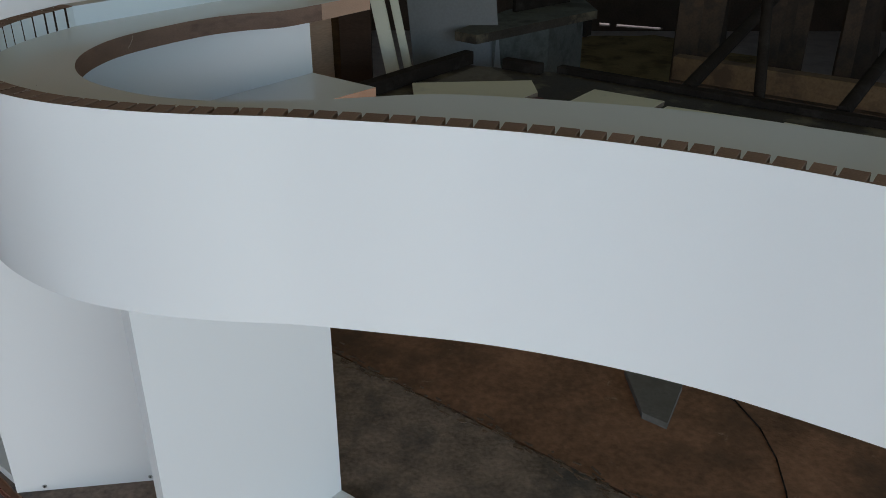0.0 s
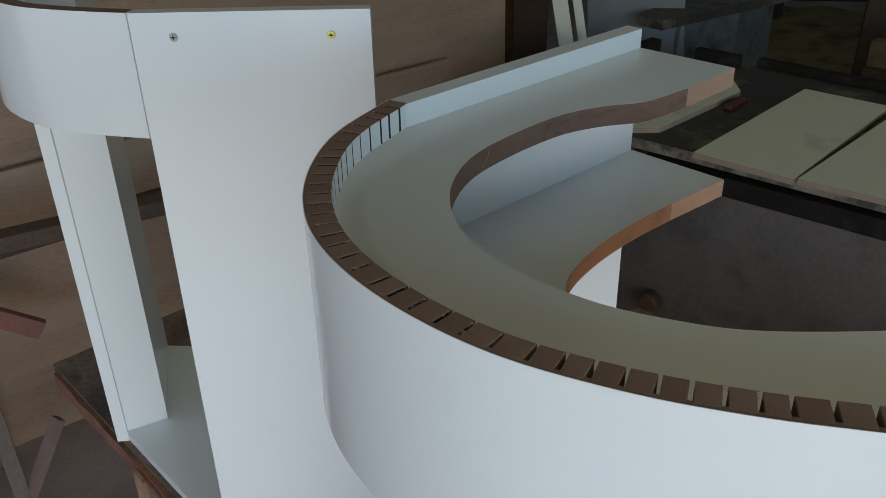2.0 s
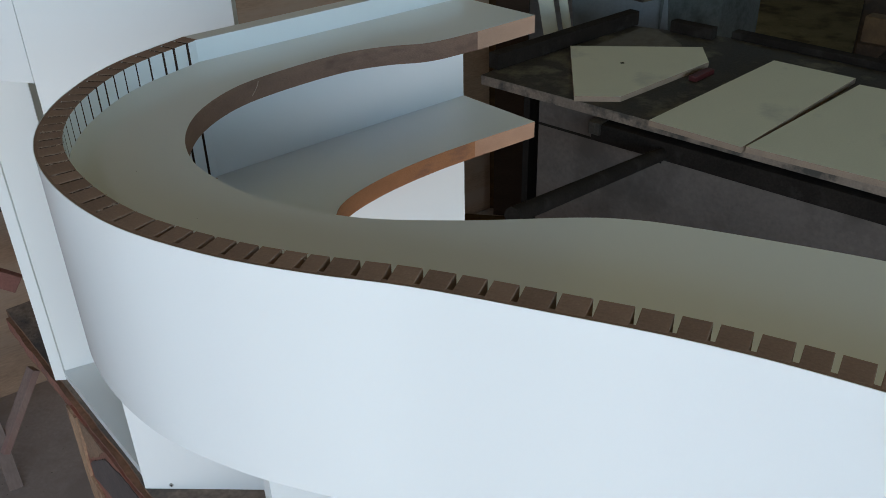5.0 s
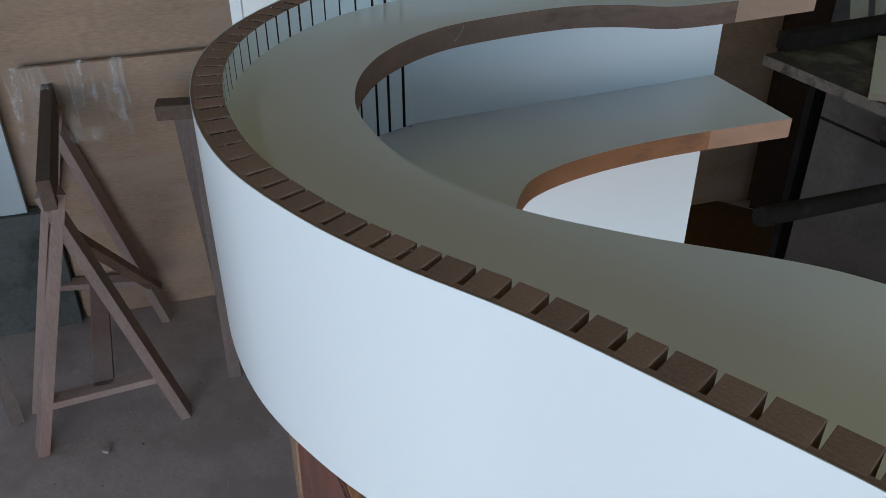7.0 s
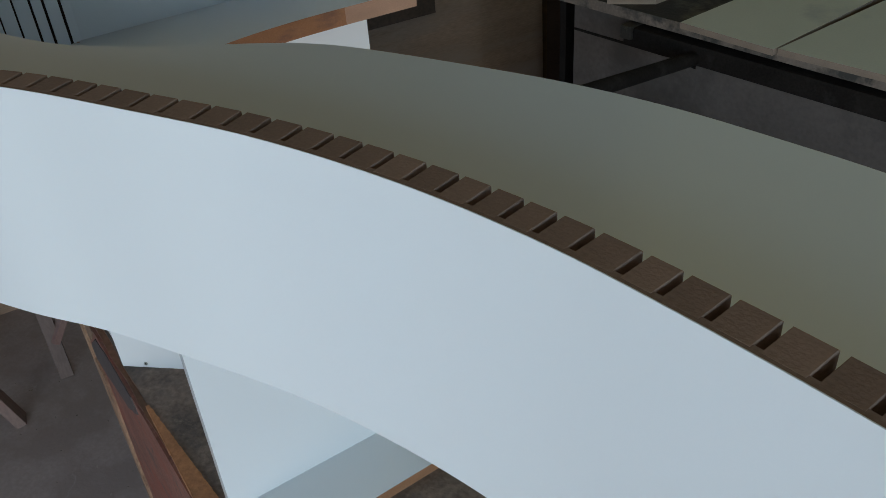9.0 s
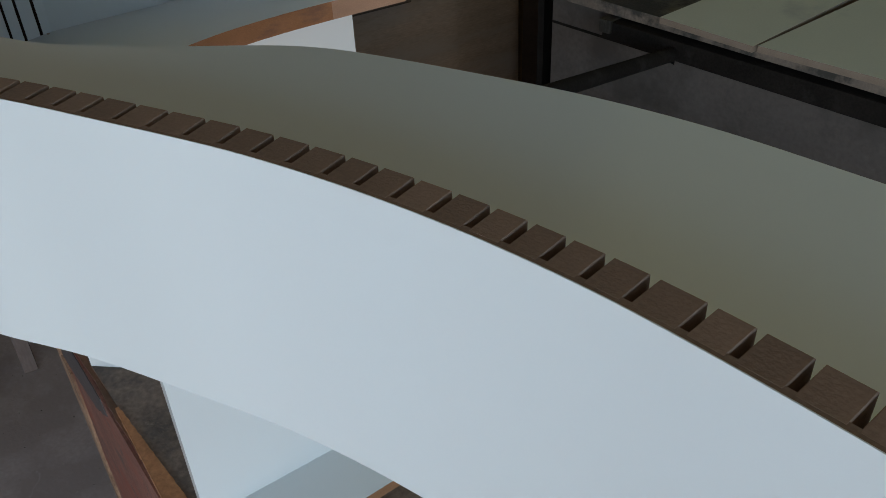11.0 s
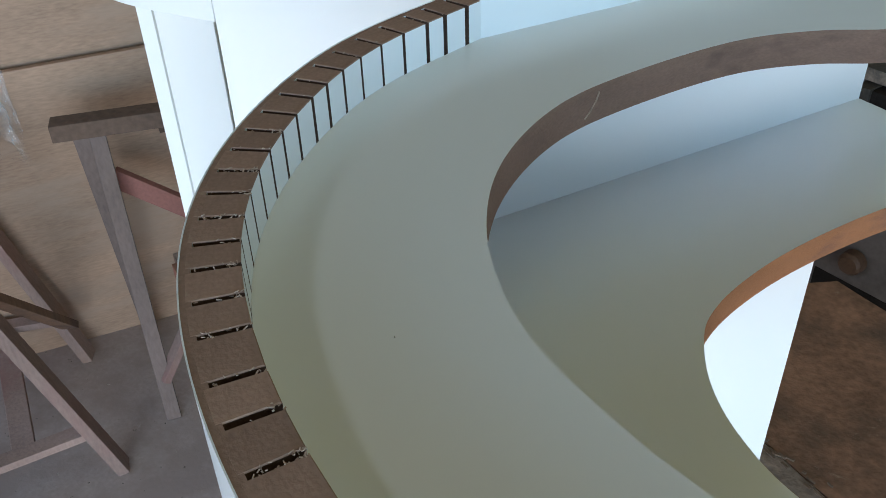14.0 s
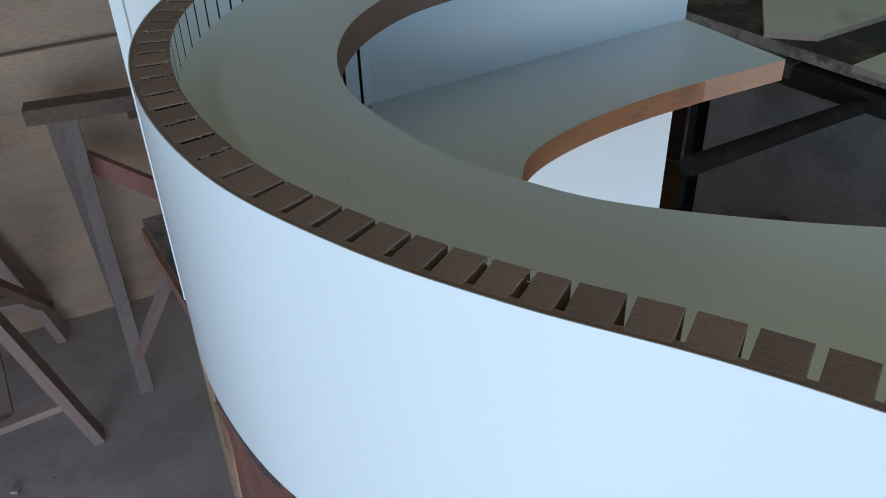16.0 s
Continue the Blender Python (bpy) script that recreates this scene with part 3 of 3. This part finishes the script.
def screw(at, out, mat, label, r=0.0042):
    """A countersunk cross-head screw whose head faces the way out."""
    bm = B()
    m = Matrix.Translation(at) @ Vector(out).to_track_quat("Z", "Y").to_matrix().to_4x4()
    got = bmesh.ops.create_cone(bm, cap_ends=True, segments=20, radius1=r, radius2=r * 0.82, depth=0.0012, matrix=m @ pose(0, 0, 0.0004))
    bm2 = B()
    box(bm2, m @ pose(0, 0, 0.0009), r * 1.15, r * 0.28, 0.0006)
    box(bm2, m @ pose(0, 0, 0.00091), r * 0.28, r * 1.15, 0.0006)
    head = on(column, "screw", bm, [mat], label)
    bmesh.ops.translate(bm2, verts=bm2.verts, vec=-column.location)
    part("slot", bm2, [BLACK], head)
    return head


pd = (Vector(PB) - Vector(PA)).normalized()
po = (pd.y, -pd.x, 0)


def on_panel(d, z):
    q = Vector(PA) + pd * d
    return (q.x + po[0] * 0.0003, q.y + po[1] * 0.0003, z)


screw(on_panel(0.0393, 1.485), po, SCREW, "zinc cross-head screw")
screw(on_panel(0.1865, 1.4845), po, BRASS, "yellow zinc cross-head screw")
screw(on_panel(0.0390, BZ + 0.0075), po, SCREW, "", 0.0032)
screw(on_panel(0.1850, BZ + 0.0075), po, SCREW, "", 0.0032)

# ---- machine table with loose boards ----
MZ = 0.852
machine = empty("table_saw", (0.522, 2.619, 0), "grimy dark steel machine table with grey side panels", "machine")
TOPLINE = [(-0.333, 2.572), (0.551, 2.031), (1.184, 1.640), (1.901, 2.015), (0.482, 3.004), (0.012, 3.160)]
on(machine, "table_top", prism(B(), TOPLINE, MZ - 0.028, MZ), [STEEL, GRIME])
DE = Vector((0.857, -0.515))
edge0 = Vector((-0.333, 2.572))


def rim(d, inset):
    p = edge0 + DE * d + Vector((0.515, 0.857)) * inset
    return (p.x, p.y)


on(machine, "side_panel", board(B(), rim(0.19, 0.03), rim(1.5, 0.03), 0.018, 0.06, MZ - 0.032), [GREY, GREY], "grey machine side panel")
on(machine, "drawer_line", board(B(), rim(0.192, 0.026), rim(0.50, 0.026), 0.003, MZ - 0.112, MZ - 0.106), [BLACK, BLACK])
# black sheet painted in for the dark inside of the open end
on(machine, "end_shade", board(B(), (-0.153, 2.890), rim(0.12, 0.05), 0.018, 0.06, MZ - 0.032), [BLACK, BLACK])
on(machine, "guide_rail", beam(B(), (*rim(0.40, 0.0), MZ - 0.062), (*rim(1.55, 0.0), MZ - 0.062), 0.05, 0.05, 0.004), [BLACK], "black steel guide rail")
on(machine, "handle_tube", tube(B(), (-0.127, 1.600, 0.917), (0.225, 2.335, 0.760), 0.0175), [BLACK], "black round steel tube")
on(machine, "bracket", beam(B(), (0.155, 2.286, 0.752), (0.228, 2.363, 0.686), 0.030, 0.012, 0.002), [BLACK])
kn = B()
tube(kn, (0.077, 2.326, 0.372), (0.089, 2.347, 0.372), 0.029, 28, r2=0.031)
tube(kn, (0.073, 2.318, 0.372), (0.077, 2.326, 0.372), 0.022, 28, r2=0.029)
tube(kn, (0.089, 2.347, 0.372), (0.101, 2.369, 0.372), 0.012, 16)
on(machine, "knob", kn, [KNOB], "dull orange-brown round knob")
# black sheet before the panel, standing in for the shade of a gap
on(machine, "opening", board(B(), rim(0.385, 0.027), rim(1.45, 0.027), 0.004, 0.05, 0.30), [BLACK, BLACK], "black sheet painted for shade under the side panel")
on(machine, "fence_bar", beam(B(), (-0.305, 2.630, MZ + 0.024), (0.104, 3.157, MZ + 0.024), 0.04, 0.048, 0.004), [BLACK], "dark steel bar along the table edge")
on(machine, "clamp", beam(B(), (*rim(0.395, -0.004), MZ - 0.05), (*rim(0.43, -0.004), MZ - 0.05), 0.06, 0.035, 0.004), [STEEL])
# fence and struts at the far side
on(machine, "fence", beam(B(), (0.420, 3.035, MZ + 0.012), (1.850, 2.025, MZ + 0.012), 0.04, 0.024, 0.004), [BLACK])
for a, b, r in (((0.808, 2.785, MZ + 0.01), (1.445, 3.660, MZ + 0.25), 0.022), ((1.013, 2.681, MZ), (1.085, 2.983, MZ + 0.40), 0.018), ((1.217, 2.536, MZ + 0.01), (1.751, 3.243, MZ + 0.16), 0.022)):
    on(machine, "strut", tube(B(), a, b, r), [BLACK])


def loose_board(outline, z, label, th=0.015):
    cx, cy = np.mean(outline, axis=0)
    ob = part("loose_board", prism(B(), [(x - cx, y - cy) for x, y in outline], 0, th), [WHITE_OLD, MDF_GREY])
    ob.location = (cx, cy, z)
    return tagged(ob, label, "board", "loose boards on the machine")


hole_board = loose_board([(-0.092, 2.835), (0.309, 2.870), (0.318, 2.725), (0.068, 2.404), (-0.054, 2.392)], MZ, "off-white board offcut with clipped corners and a small hole")
hb = B()
bmesh.ops.create_cone(hb, cap_ends=True, segments=16, radius1=0.006, radius2=0.006, depth=0.0006, matrix=Matrix.Translation(Vector((0.069, 2.686, MZ + 0.0153)) - hole_board.location))
part("drilled_hole", hb, [BLACK], hole_board)
loose_board([(0.139, 2.246), (0.347, 2.106), (0.704, 2.632), (0.505, 2.764)], MZ, "off-white rectangular board lying flat")
loose_board([(0.357, 2.112), (0.650, 1.950), (0.989, 2.422), (0.702, 2.580)], MZ, "off-white rectangular board beside another")
loose_board([(0.672, 1.950), (0.730, 1.912), (1.058, 2.386), (1.005, 2.424)], MZ, "narrow off-white board strip beside a wider board")
rt = part("marking_tool", beam(B(), (-0.028, -0.040, 0.008), (0.028, 0.040, 0.008), 0.026, 0.016, 0.004), [RED])
rt.location = (0.292, 2.630, MZ)
tagged(rt, "small red plastic tool lying on the machine", "tool")

gp = part("grey_plate", prism(B(), [(-0.145, -0.124), (0.150, -0.098), (0.150, -0.040), (0.078, 0.118), (0.033, 0.135)], 0, 0.004), [OFFCUT, OFFCUT])
gp.location = (0.10, 2.970, MZ)
tagged(gp, "thin dusty grey plate behind a white board offcut", "plate")
sb = part("stop_block", box(B(), pose(0, 0, 0.019, 0, 0, -33), 0.15, 0.036, 0.038, 0.003), [BLACK])
sb.location = (0.292, 3.046, MZ)
tagged(sb, "black steel stop block on the far table edge", "block")

# grey offcut and a thin dark curved tube on the bench
oc = part("board_offcut", prism(B(), [(-0.03, 0.08), (-0.024, -0.045), (0.01, -0.072), (0.058, 0.031), (0.05, 0.09)], 0, 0.012), [OFFCUT, OFFCUT])
oc.location = (0.377, 1.184, BZ)
tagged(oc, "grey board offcut lying on the bench", "board")
cb = B()
for a, b in zip([(0.479, 1.245), (0.516, 1.185), (0.534, 1.115), (0.536, 1.044), (0.526, 0.972), (0.508, 0.892)], [(0.516, 1.185), (0.534, 1.115), (0.536, 1.044), (0.526, 0.972), (0.508, 0.892), (0.518, 0.812)]):
    tube(cb, (*a, BZ + 0.0018), (*b, BZ + 0.0018), 0.0013, 8)
tagged(part("cable", cb, [BLACK]), "thin black curved line on the bench", "cable")

# ---- planer, timber stack and planks at the back ----
planer = empty("planer", (0.35, 3.65, 0), "grey planing machine with a long flat bed on a pedestal", "machine")
on(planer, "bed", prism(B(), [(0.05, 3.36), (0.13, 3.29), (0.66, 3.78), (0.64, 4.02), (0.50, 4.02), (0.27, 3.78)], 0.89, 0.925), [DARK_GREY, STEEL])
on(planer, "pedestal", prism(B(), [(0.20, 3.46), (0.44, 3.62), (0.62, 3.90), (0.56, 4.14), (0.24, 3.80)], 0.12, 0.89), [DARK_GREY, DARK_GREY], "grey painted pedestal")
on(planer, "foot", prism(B(), [(0.14, 3.40), (0.50, 3.58), (0.69, 3.92), (0.60, 4.20), (0.16, 3.84)], 0.0, 0.12), [BLACK, BLACK])
on(planer, "fence", beam(B(), (0.30, 3.74, 0.985), (0.56, 3.98, 0.985), 0.02, 0.12, 0.003), [BLACK], "black upright fence")
on(planer, "switch_box", box(B(), pose(0.63, 3.93, 0.83, 0, 0, 56), 0.06, 0.05, 0.09, 0.006), [BLACK])
for k, (off, z, w, h) in enumerate(((0, 0.07, 0.12, 0.12), (0.14, 0.07, 0.13, 0.14), (0.02, 0.205, 0.11, 0.12), (0.15, 0.21, 0.12, 0.12), (0.0, 0.33, 0.13, 0.11), (0.14, 0.345, 0.11, 0.13), (0.03, 0.455, 0.14, 0.10), (0.16, 0.47, 0.10, 0.09), (0.05, 0.555, 0.16, 0.08))):
    tb = part("timber_beam", beam(B(), (0, 0, 0), (1.7 + 0.1 * (k % 3), 0, 0), h - 0.004, w, 0.003), [TIMBER_PALE if k == 8 else TIMBER])
    tb.matrix_world = pose(1.10 + 0.51 * off - 0.03 * (k % 2), 4.15 + 0.86 * off, z, 0, 0, -36 + (k % 3) * 0.6)
    tagged(tb, "rough brown timber beam lying in a stack", "timber", "stacked timber")
for k in range(16):
    x = 1.36 + k * 0.155 + random.uniform(-0.03, 0.03)
    standing_y = 5.0 + 0.12 * (k % 3) + random.uniform(-0.04, 0.04)
    w, h = random.uniform(0.09, 0.17), random.uniform(1.6, 2.5)
    pk = part("plank", box(B(), pose(0, 0, h / 2), w, 0.03, h, 0.002), [TIMBER])
    pk.matrix_world = pose(x, standing_y, 0, -random.uniform(2, 6), random.uniform(-4, 4), random.uniform(-12, 12))
    tagged(pk, "rough brown plank standing upright against others", "plank", "planks standing at the back")

heap, rim_line = B(), []
for k in range(48):
    a = 2 * math.pi * k / 48
    r = 1 + 0.22 * noise.noise((math.cos(a) * 1.6, math.sin(a) * 1.6, 4)) + 0.06 * noise.noise((math.cos(a) * 7, math.sin(a) * 7, 2))
    rim_line.append((1.35 + 1.0 * r * math.cos(a), 6.45 + 1.05 * r * math.sin(a)))
prism(heap, rim_line, 0.0, 0.012, 0, 0)
tagged(part("sawdust", heap, [SAWDUST]), "yellow-brown sawdust spread on the floor at the back", "sawdust", kind="stuff")

# ---- leaning sheets behind the sawhorses ----
SP, SD = Vector((-2.02, 1.575)), Vector((0.680, 0.733))


def sheet(name, d0, d1, z0, z1, back, mats, label, lean=3.0, th=0.018):
    """A sheet on edge, d0 to d1 along the line of the stack, leaning back."""
    bm = box(B(), pose((d0 + d1) / 2, th / 2, (z0 + z1) / 2), d1 - d0, th, z1 - z0, 0.001)
    ob = part(name, bm, mats)
    at = SP + Vector((-SD.y, SD.x)) * back
    ob.matrix_world = pose(at.x, at.y, 0, -lean, 0, math.degrees(math.atan2(SD.y, SD.x)))
    return tagged(ob, label, "sheet", "leaning sheets")


sheet("plywood_sheet", -0.02, 2.1, 0.0, 0.82, 0.0, [PLYWOOD], "brown plywood sheet leaning low behind the sawhorses", 0.5)
sheet("plywood_sheet", -1.2, 2.4, 0.0, 2.3, 0.035, [PLYWOOD], "tall brown plywood sheet leaning at the back", 1.0)
sheet("white_sheet", -0.75, -0.095, 0.402, 1.9, -0.02, [PALE_BLUE], "pale bluish white board leaning beside the plywood", 1.0)
sheet("grey_sheet", -0.80, -0.03, 0.0, 0.40, -0.03, [DARK_GREY], "dark grey board on edge under the pale board", 0.5, 0.05)
sheet("timber_batten", 0.56, 1.9, 0.60, 0.66, -0.03, [DARK_WOOD], "dark timber batten across the leaning sheets", 0.5, 0.028)
# ---- sheets and boards standing at the back ----


def standing(name, x0, x1, y, z1, mats, label, lean=2.0, th=0.02, cat="sheet", tilt=0.0):
    bm = box(B(), pose(0, th / 2, z1 / 2), x1 - x0, th, z1, 0.001)
    ob = part(name, bm, mats)
    ob.matrix_world = pose((x0 + x1) / 2, y, 0.5 * (x1 - x0) * abs(math.sin(radians(tilt))), -lean, tilt, 0)
    return tagged(ob, label, cat, "boards standing at the back")


lying = part("veneer_sheet", prism(B(), [(-0.75, -0.72), (0.55, -0.72), (0.55, 0.60), (-0.75, 0.60)], 0, 0.018), [VENEER, VENEER_DARK])
lying.location = (-0.42, 2.66, 0)
tagged(lying, "brown wood veneer sheet lying flat on the floor", "sheet")
standing("veneer_sheet", -1.85, -0.385, 3.36, 2.3, [VENEER], "dark brown wood veneer sheet standing upright")
standing("veneer_sheet", -0.392, -0.27, 3.30, 2.3, [VENEER_DARK], "darker brown veneer sheet standing upright")
standing("white_board", -0.065, -0.012, 3.28, 2.2, [WHITE_OLD], "narrow off-white board leaning sideways", 1.5, 0.016, "board", -11)
standing("white_board", 0.005, 0.036, 3.30, 2.2, [WHITE_OLD], "narrow off-white board leaning sideways", 2.5, 0.016, "board", -11)
standing("white_board", -0.05, 0.30, 3.44, 2.2, [BLUE_GREY], "blue-grey board leaning sideways", 2.0, 0.016, "board", -5)


def sawhorse(a, b, h, fa, fb, leg=0.06, top=0.045, deep=0.065, braced=True, label="rough pine sawhorse with pinkish legs on the floor", wood=SAW_WOOD):
    """A trestle whose top beam runs from a to b; fa, fb: the feet at either end."""
    mids = []
    h0 = empty("sawhorse", (*a, 0), label, "sawhorse", "sawhorses")
    on(h0, "top_beam", beam(B(), (*a, h), (*b, h), top, deep), [DARK_WOOD], "dark worn top beam")
    for end, feet in ((a, fa), (b, fb)):
        o = Vector(end).lerp(Vector(b if end is a else a), 0.1)
        for f in feet:
            side = 0.012 if f is feet[0] else -0.012
            on(h0, "leg", beam(B(), (*f, 0), (o.x + side, o.y + side, h - 0.02), leg, 0.55 * leg), [wood])
        m0 = Vector((*feet[0], 0)).lerp(Vector((o.x, o.y, h)), 0.2)
        m1 = Vector((*feet[1], 0)).lerp(Vector((o.x, o.y, h)), 0.2)
        if braced:
            on(h0, "cross_brace", beam(B(), m0, m1, 0.042, 0.02), [wood])
        mids.append((m0 + m1) / 2)
    if braced:
        on(h0, "stretcher", beam(B(), mids[0], mids[1], 0.05, 0.02), [wood])
    return h0


first = sawhorse((-1.540, 1.238), (-2.020, 1.630), 0.735, ((-1.670, 1.106), (-1.447, 1.401)), ((-2.10, 1.47), (-1.806, 1.686)), 0.050, 0.030, 0.075)
on(first, "leg", beam(B(), (-1.812, 1.140, 0), (-1.990, 1.215, 0.62), 0.034, 0.022), [SAW_GREY], "weathered grey leg")
on(first, "brace_plate", beam(B(), (-1.702, 1.142, 0.10), (-1.590, 1.258, 0.68), 0.030, 0.018), [SAW_WOOD])
on(first, "diagonal_brace", beam(B(), (-1.595, 1.300, 0.585), (-1.790, 1.650, 0.150), 0.045, 0.020), [SAW_BROWN], "dark brown diagonal brace")
second = sawhorse((-1.640, 1.662), (-1.060, 2.125), 0.755, ((-1.436, 1.583), (-1.700, 1.830)), ((-0.985, 1.94), (-1.24, 2.20)), 0.036, 0.055, 0.040, False, "rough greyed sawhorse with a dark top beam by the plywood", SAW_GREY)
on(second, "diagonal_brace", beam(B(), (-1.452, 1.600, 0.110), (-1.389, 1.722, 0.300), 0.034, 0.02), [SAW_WOOD])
on(second, "red_brace", beam(B(), (-1.590, 1.748, 0.600), (-1.440, 1.822, 0.495), 0.020, 0.05), [SAW_RED], "pinkish red brace")
# crumpled clear plastic over the low sheet
film_bm = B()
bmesh.ops.create_grid(film_bm, x_segments=60, y_segments=44, size=0.5)
for v in film_bm.verts:
    x, y = v.co.x, v.co.y
    f = 0.016 * noise.noise((x * 7, y * 5, 2)) + 0.012 * noise.noise((x * 19 + y * 9, y * 8, 7)) + 0.006 * noise.noise((x * 45, y * 30, 4))
    ragged = 0.12 * noise.noise((x * 5, 3, 1))
    v.co = Vector((x * 0.30, -0.024 + 1.4 * f - 0.02 * (y < -0.3), y * (0.22 + ragged * (y < 0))))
for f in film_bm.faces:
    f.smooth = True
wrap = part("plastic_film", film_bm, [FILM])
at = SP + SD * 0.10 + Vector((SD.y, -SD.x)) * 0.015
wrap.matrix_world = pose(at.x, at.y, 0.73, 0, 0, math.degrees(math.atan2(SD.y, SD.x)))
tagged(wrap, "crumpled clear plastic film hanging over the plywood", "plastic film")
# debris on the floor
for x, y, a in ((-1.521, 1.188, 20),):
    db = part("wood_offcut", box(B(), pose(0, 0, 0.008, 0, 0, a), 0.020, 0.016, 0.010, 0.002), [CHIPS])
    db.location = (x, y, 0)
    tagged(db, "small pale wood offcut on the floor", "offcut", "offcuts on the floor")
chips = B()
for k in range(260):
    x, y = random.uniform(-2.3, -0.5), random.uniform(0.3, 2.2)
    if k % 3 == 0:
        x, y = random.gauss(-1.5, 0.25), random.gauss(1.3, 0.25)
    a, l, w = random.uniform(0, 6.3), random.uniform(0.0008, 0.0045), random.uniform(0.0006, 0.0022)
    ca, sa = math.cos(a), math.sin(a)
    q = [chips.verts.new((x + ca * i * l - sa * j * w, y + sa * i * l + ca * j * w, 0.001 + random.uniform(0, 0.004))) for i, j in ((-1, -1), (1, -1), (1, 1), (-1, 1))]
    chips.faces.new(q)
tagged(part("wood_shavings", chips, [CHIPS]), "scattered wood chips on the concrete floor", "shavings", kind="stuff")

# ---- kerfed blocks of the curved front ----
arc = np.concatenate([[0], np.cumsum(np.linalg.norm(np.diff(seam, axis=0), axis=1))])
KERF, KERF_WIDE = 0.0015, 0.0023
# widths of the blocks in millimetres, from the joint on
WIDTHS = (12.1, 12.9, 10.7, 13.9, 14.2, 13.9, 13, 12.7, 11.7, 13.1, 12.5, 12.5, 12.5, 12.4, 12.3, 12.1, 11, 13.1, 12.4, 15.3, 12.7, 13.7, 14.5, 13.2, 14.5, 15.6, 12.6, 11.9, 12.1, 12.3, 11.7, 11.8, 11.7, 10.9, 13.9, 13.4, 13.1, 13.8, 13, 13, 14.7, 14.4, 15.7, 14.4, 13.5, 13.9, 14, 12.3, 13.1, 13.5, 12.6, 12.5, 12, 11.8, 12.9, 15.5, 12.5, 13.7, 13.9, 13.8)
cuts = [0.0]
for pitch in WIDTHS + (13.5,) * 24:
    cuts.append(cuts[-1] + pitch / 1000)


def along(s):
    p = np.array([np.interp(s, arc, seam[:, k]) for k in (0, 1)])
    q = np.array([np.interp(s, arc, nrm[:, k]) for k in (0, 1)])
    return p, q / np.linalg.norm(q)


DEEP = WALL - SKIN
block_meshes = {}
for s0, s1 in zip(cuts, cuts[1:]):
    if s1 > arc[-1]:
        break
    wide = round((s1 - s0 - (KERF if s1 < 0.33 else KERF_WIDE)) * 2000) / 2000
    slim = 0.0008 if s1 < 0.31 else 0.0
    if (wide, slim) not in block_meshes:
        bm = B()
        box(bm, pose(0, DEEP / 2 - 0.0006, (ZT - ZB) / 2), wide, DEEP + 0.0012, ZT - ZB + 0.0001)
        for v in bm.verts:
            if v.co.y > DEEP / 2:
                v.co.x *= 1 - slim / wide
        edges = [e for e in bm.edges if abs(e.verts[0].co.z - e.verts[1].co.z) < 1e-6 and e.verts[0].co.z > 0.05 and max(e.verts[0].co.y, e.verts[1].co.y) > 0.001]
        bmesh.ops.bevel(bm, geom=edges, offset=0.0003, segments=1, affect="EDGES")
        bm.normal_update()
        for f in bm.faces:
            # kerf walls of the tight bend take the colour with painted shade
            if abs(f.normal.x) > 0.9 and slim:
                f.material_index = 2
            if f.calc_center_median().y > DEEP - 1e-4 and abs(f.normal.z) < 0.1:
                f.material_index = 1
        block_meshes[wide, slim] = mesh_of(bm, [MDF_DARK, WHITE, MDF_KERF_SHADE])
    p, q = along((s0 + s1) / 2)
    ob = new("block", block_meshes[wide, slim])
    ob.parent = counter
    turn = math.degrees(math.atan2(-q[1], -q[0])) - 90
    ob.matrix_basis = Matrix.Translation(-counter.location) @ pose(p[0], p[1], ZB, 0, 0, turn)

# torn fibres left by the saw in the kerfs
fibres = B()
for k, s0 in enumerate(cuts[2:34]):
    p, q = along(s0)
    side = Vector((-q[1], q[0]))
    heavy = 8 < k < 24
    for _ in range(random.choice((0, 1, 2, 3, 6)) + (9 if heavy else 0) + (20 if k in (11, 13, 20, 22) else 0)):
        d = random.uniform(0.0008, DEEP) if random.random() < 0.6 else DEEP * random.uniform(0.72, 1.0)
        c = p - q * d
        off = random.choice((-1, 1)) * random.uniform(0.0003, 0.0011)
        m = pose(c[0] + side.x * off, c[1] + side.y * off, ZT + random.uniform(-0.0006, 0.0006), random.uniform(-30, 30), random.uniform(-30, 30), random.uniform(0, 180))
        box(fibres, m, random.uniform(0.0004, 0.0014 if heavy else 0.0010), random.uniform(0.00015, 0.00035), 0.0002)
tagged(on(counter, "torn_fibre", fibres, [FUZZ]), label="torn brown fibres along the saw cuts", kind="stuff")
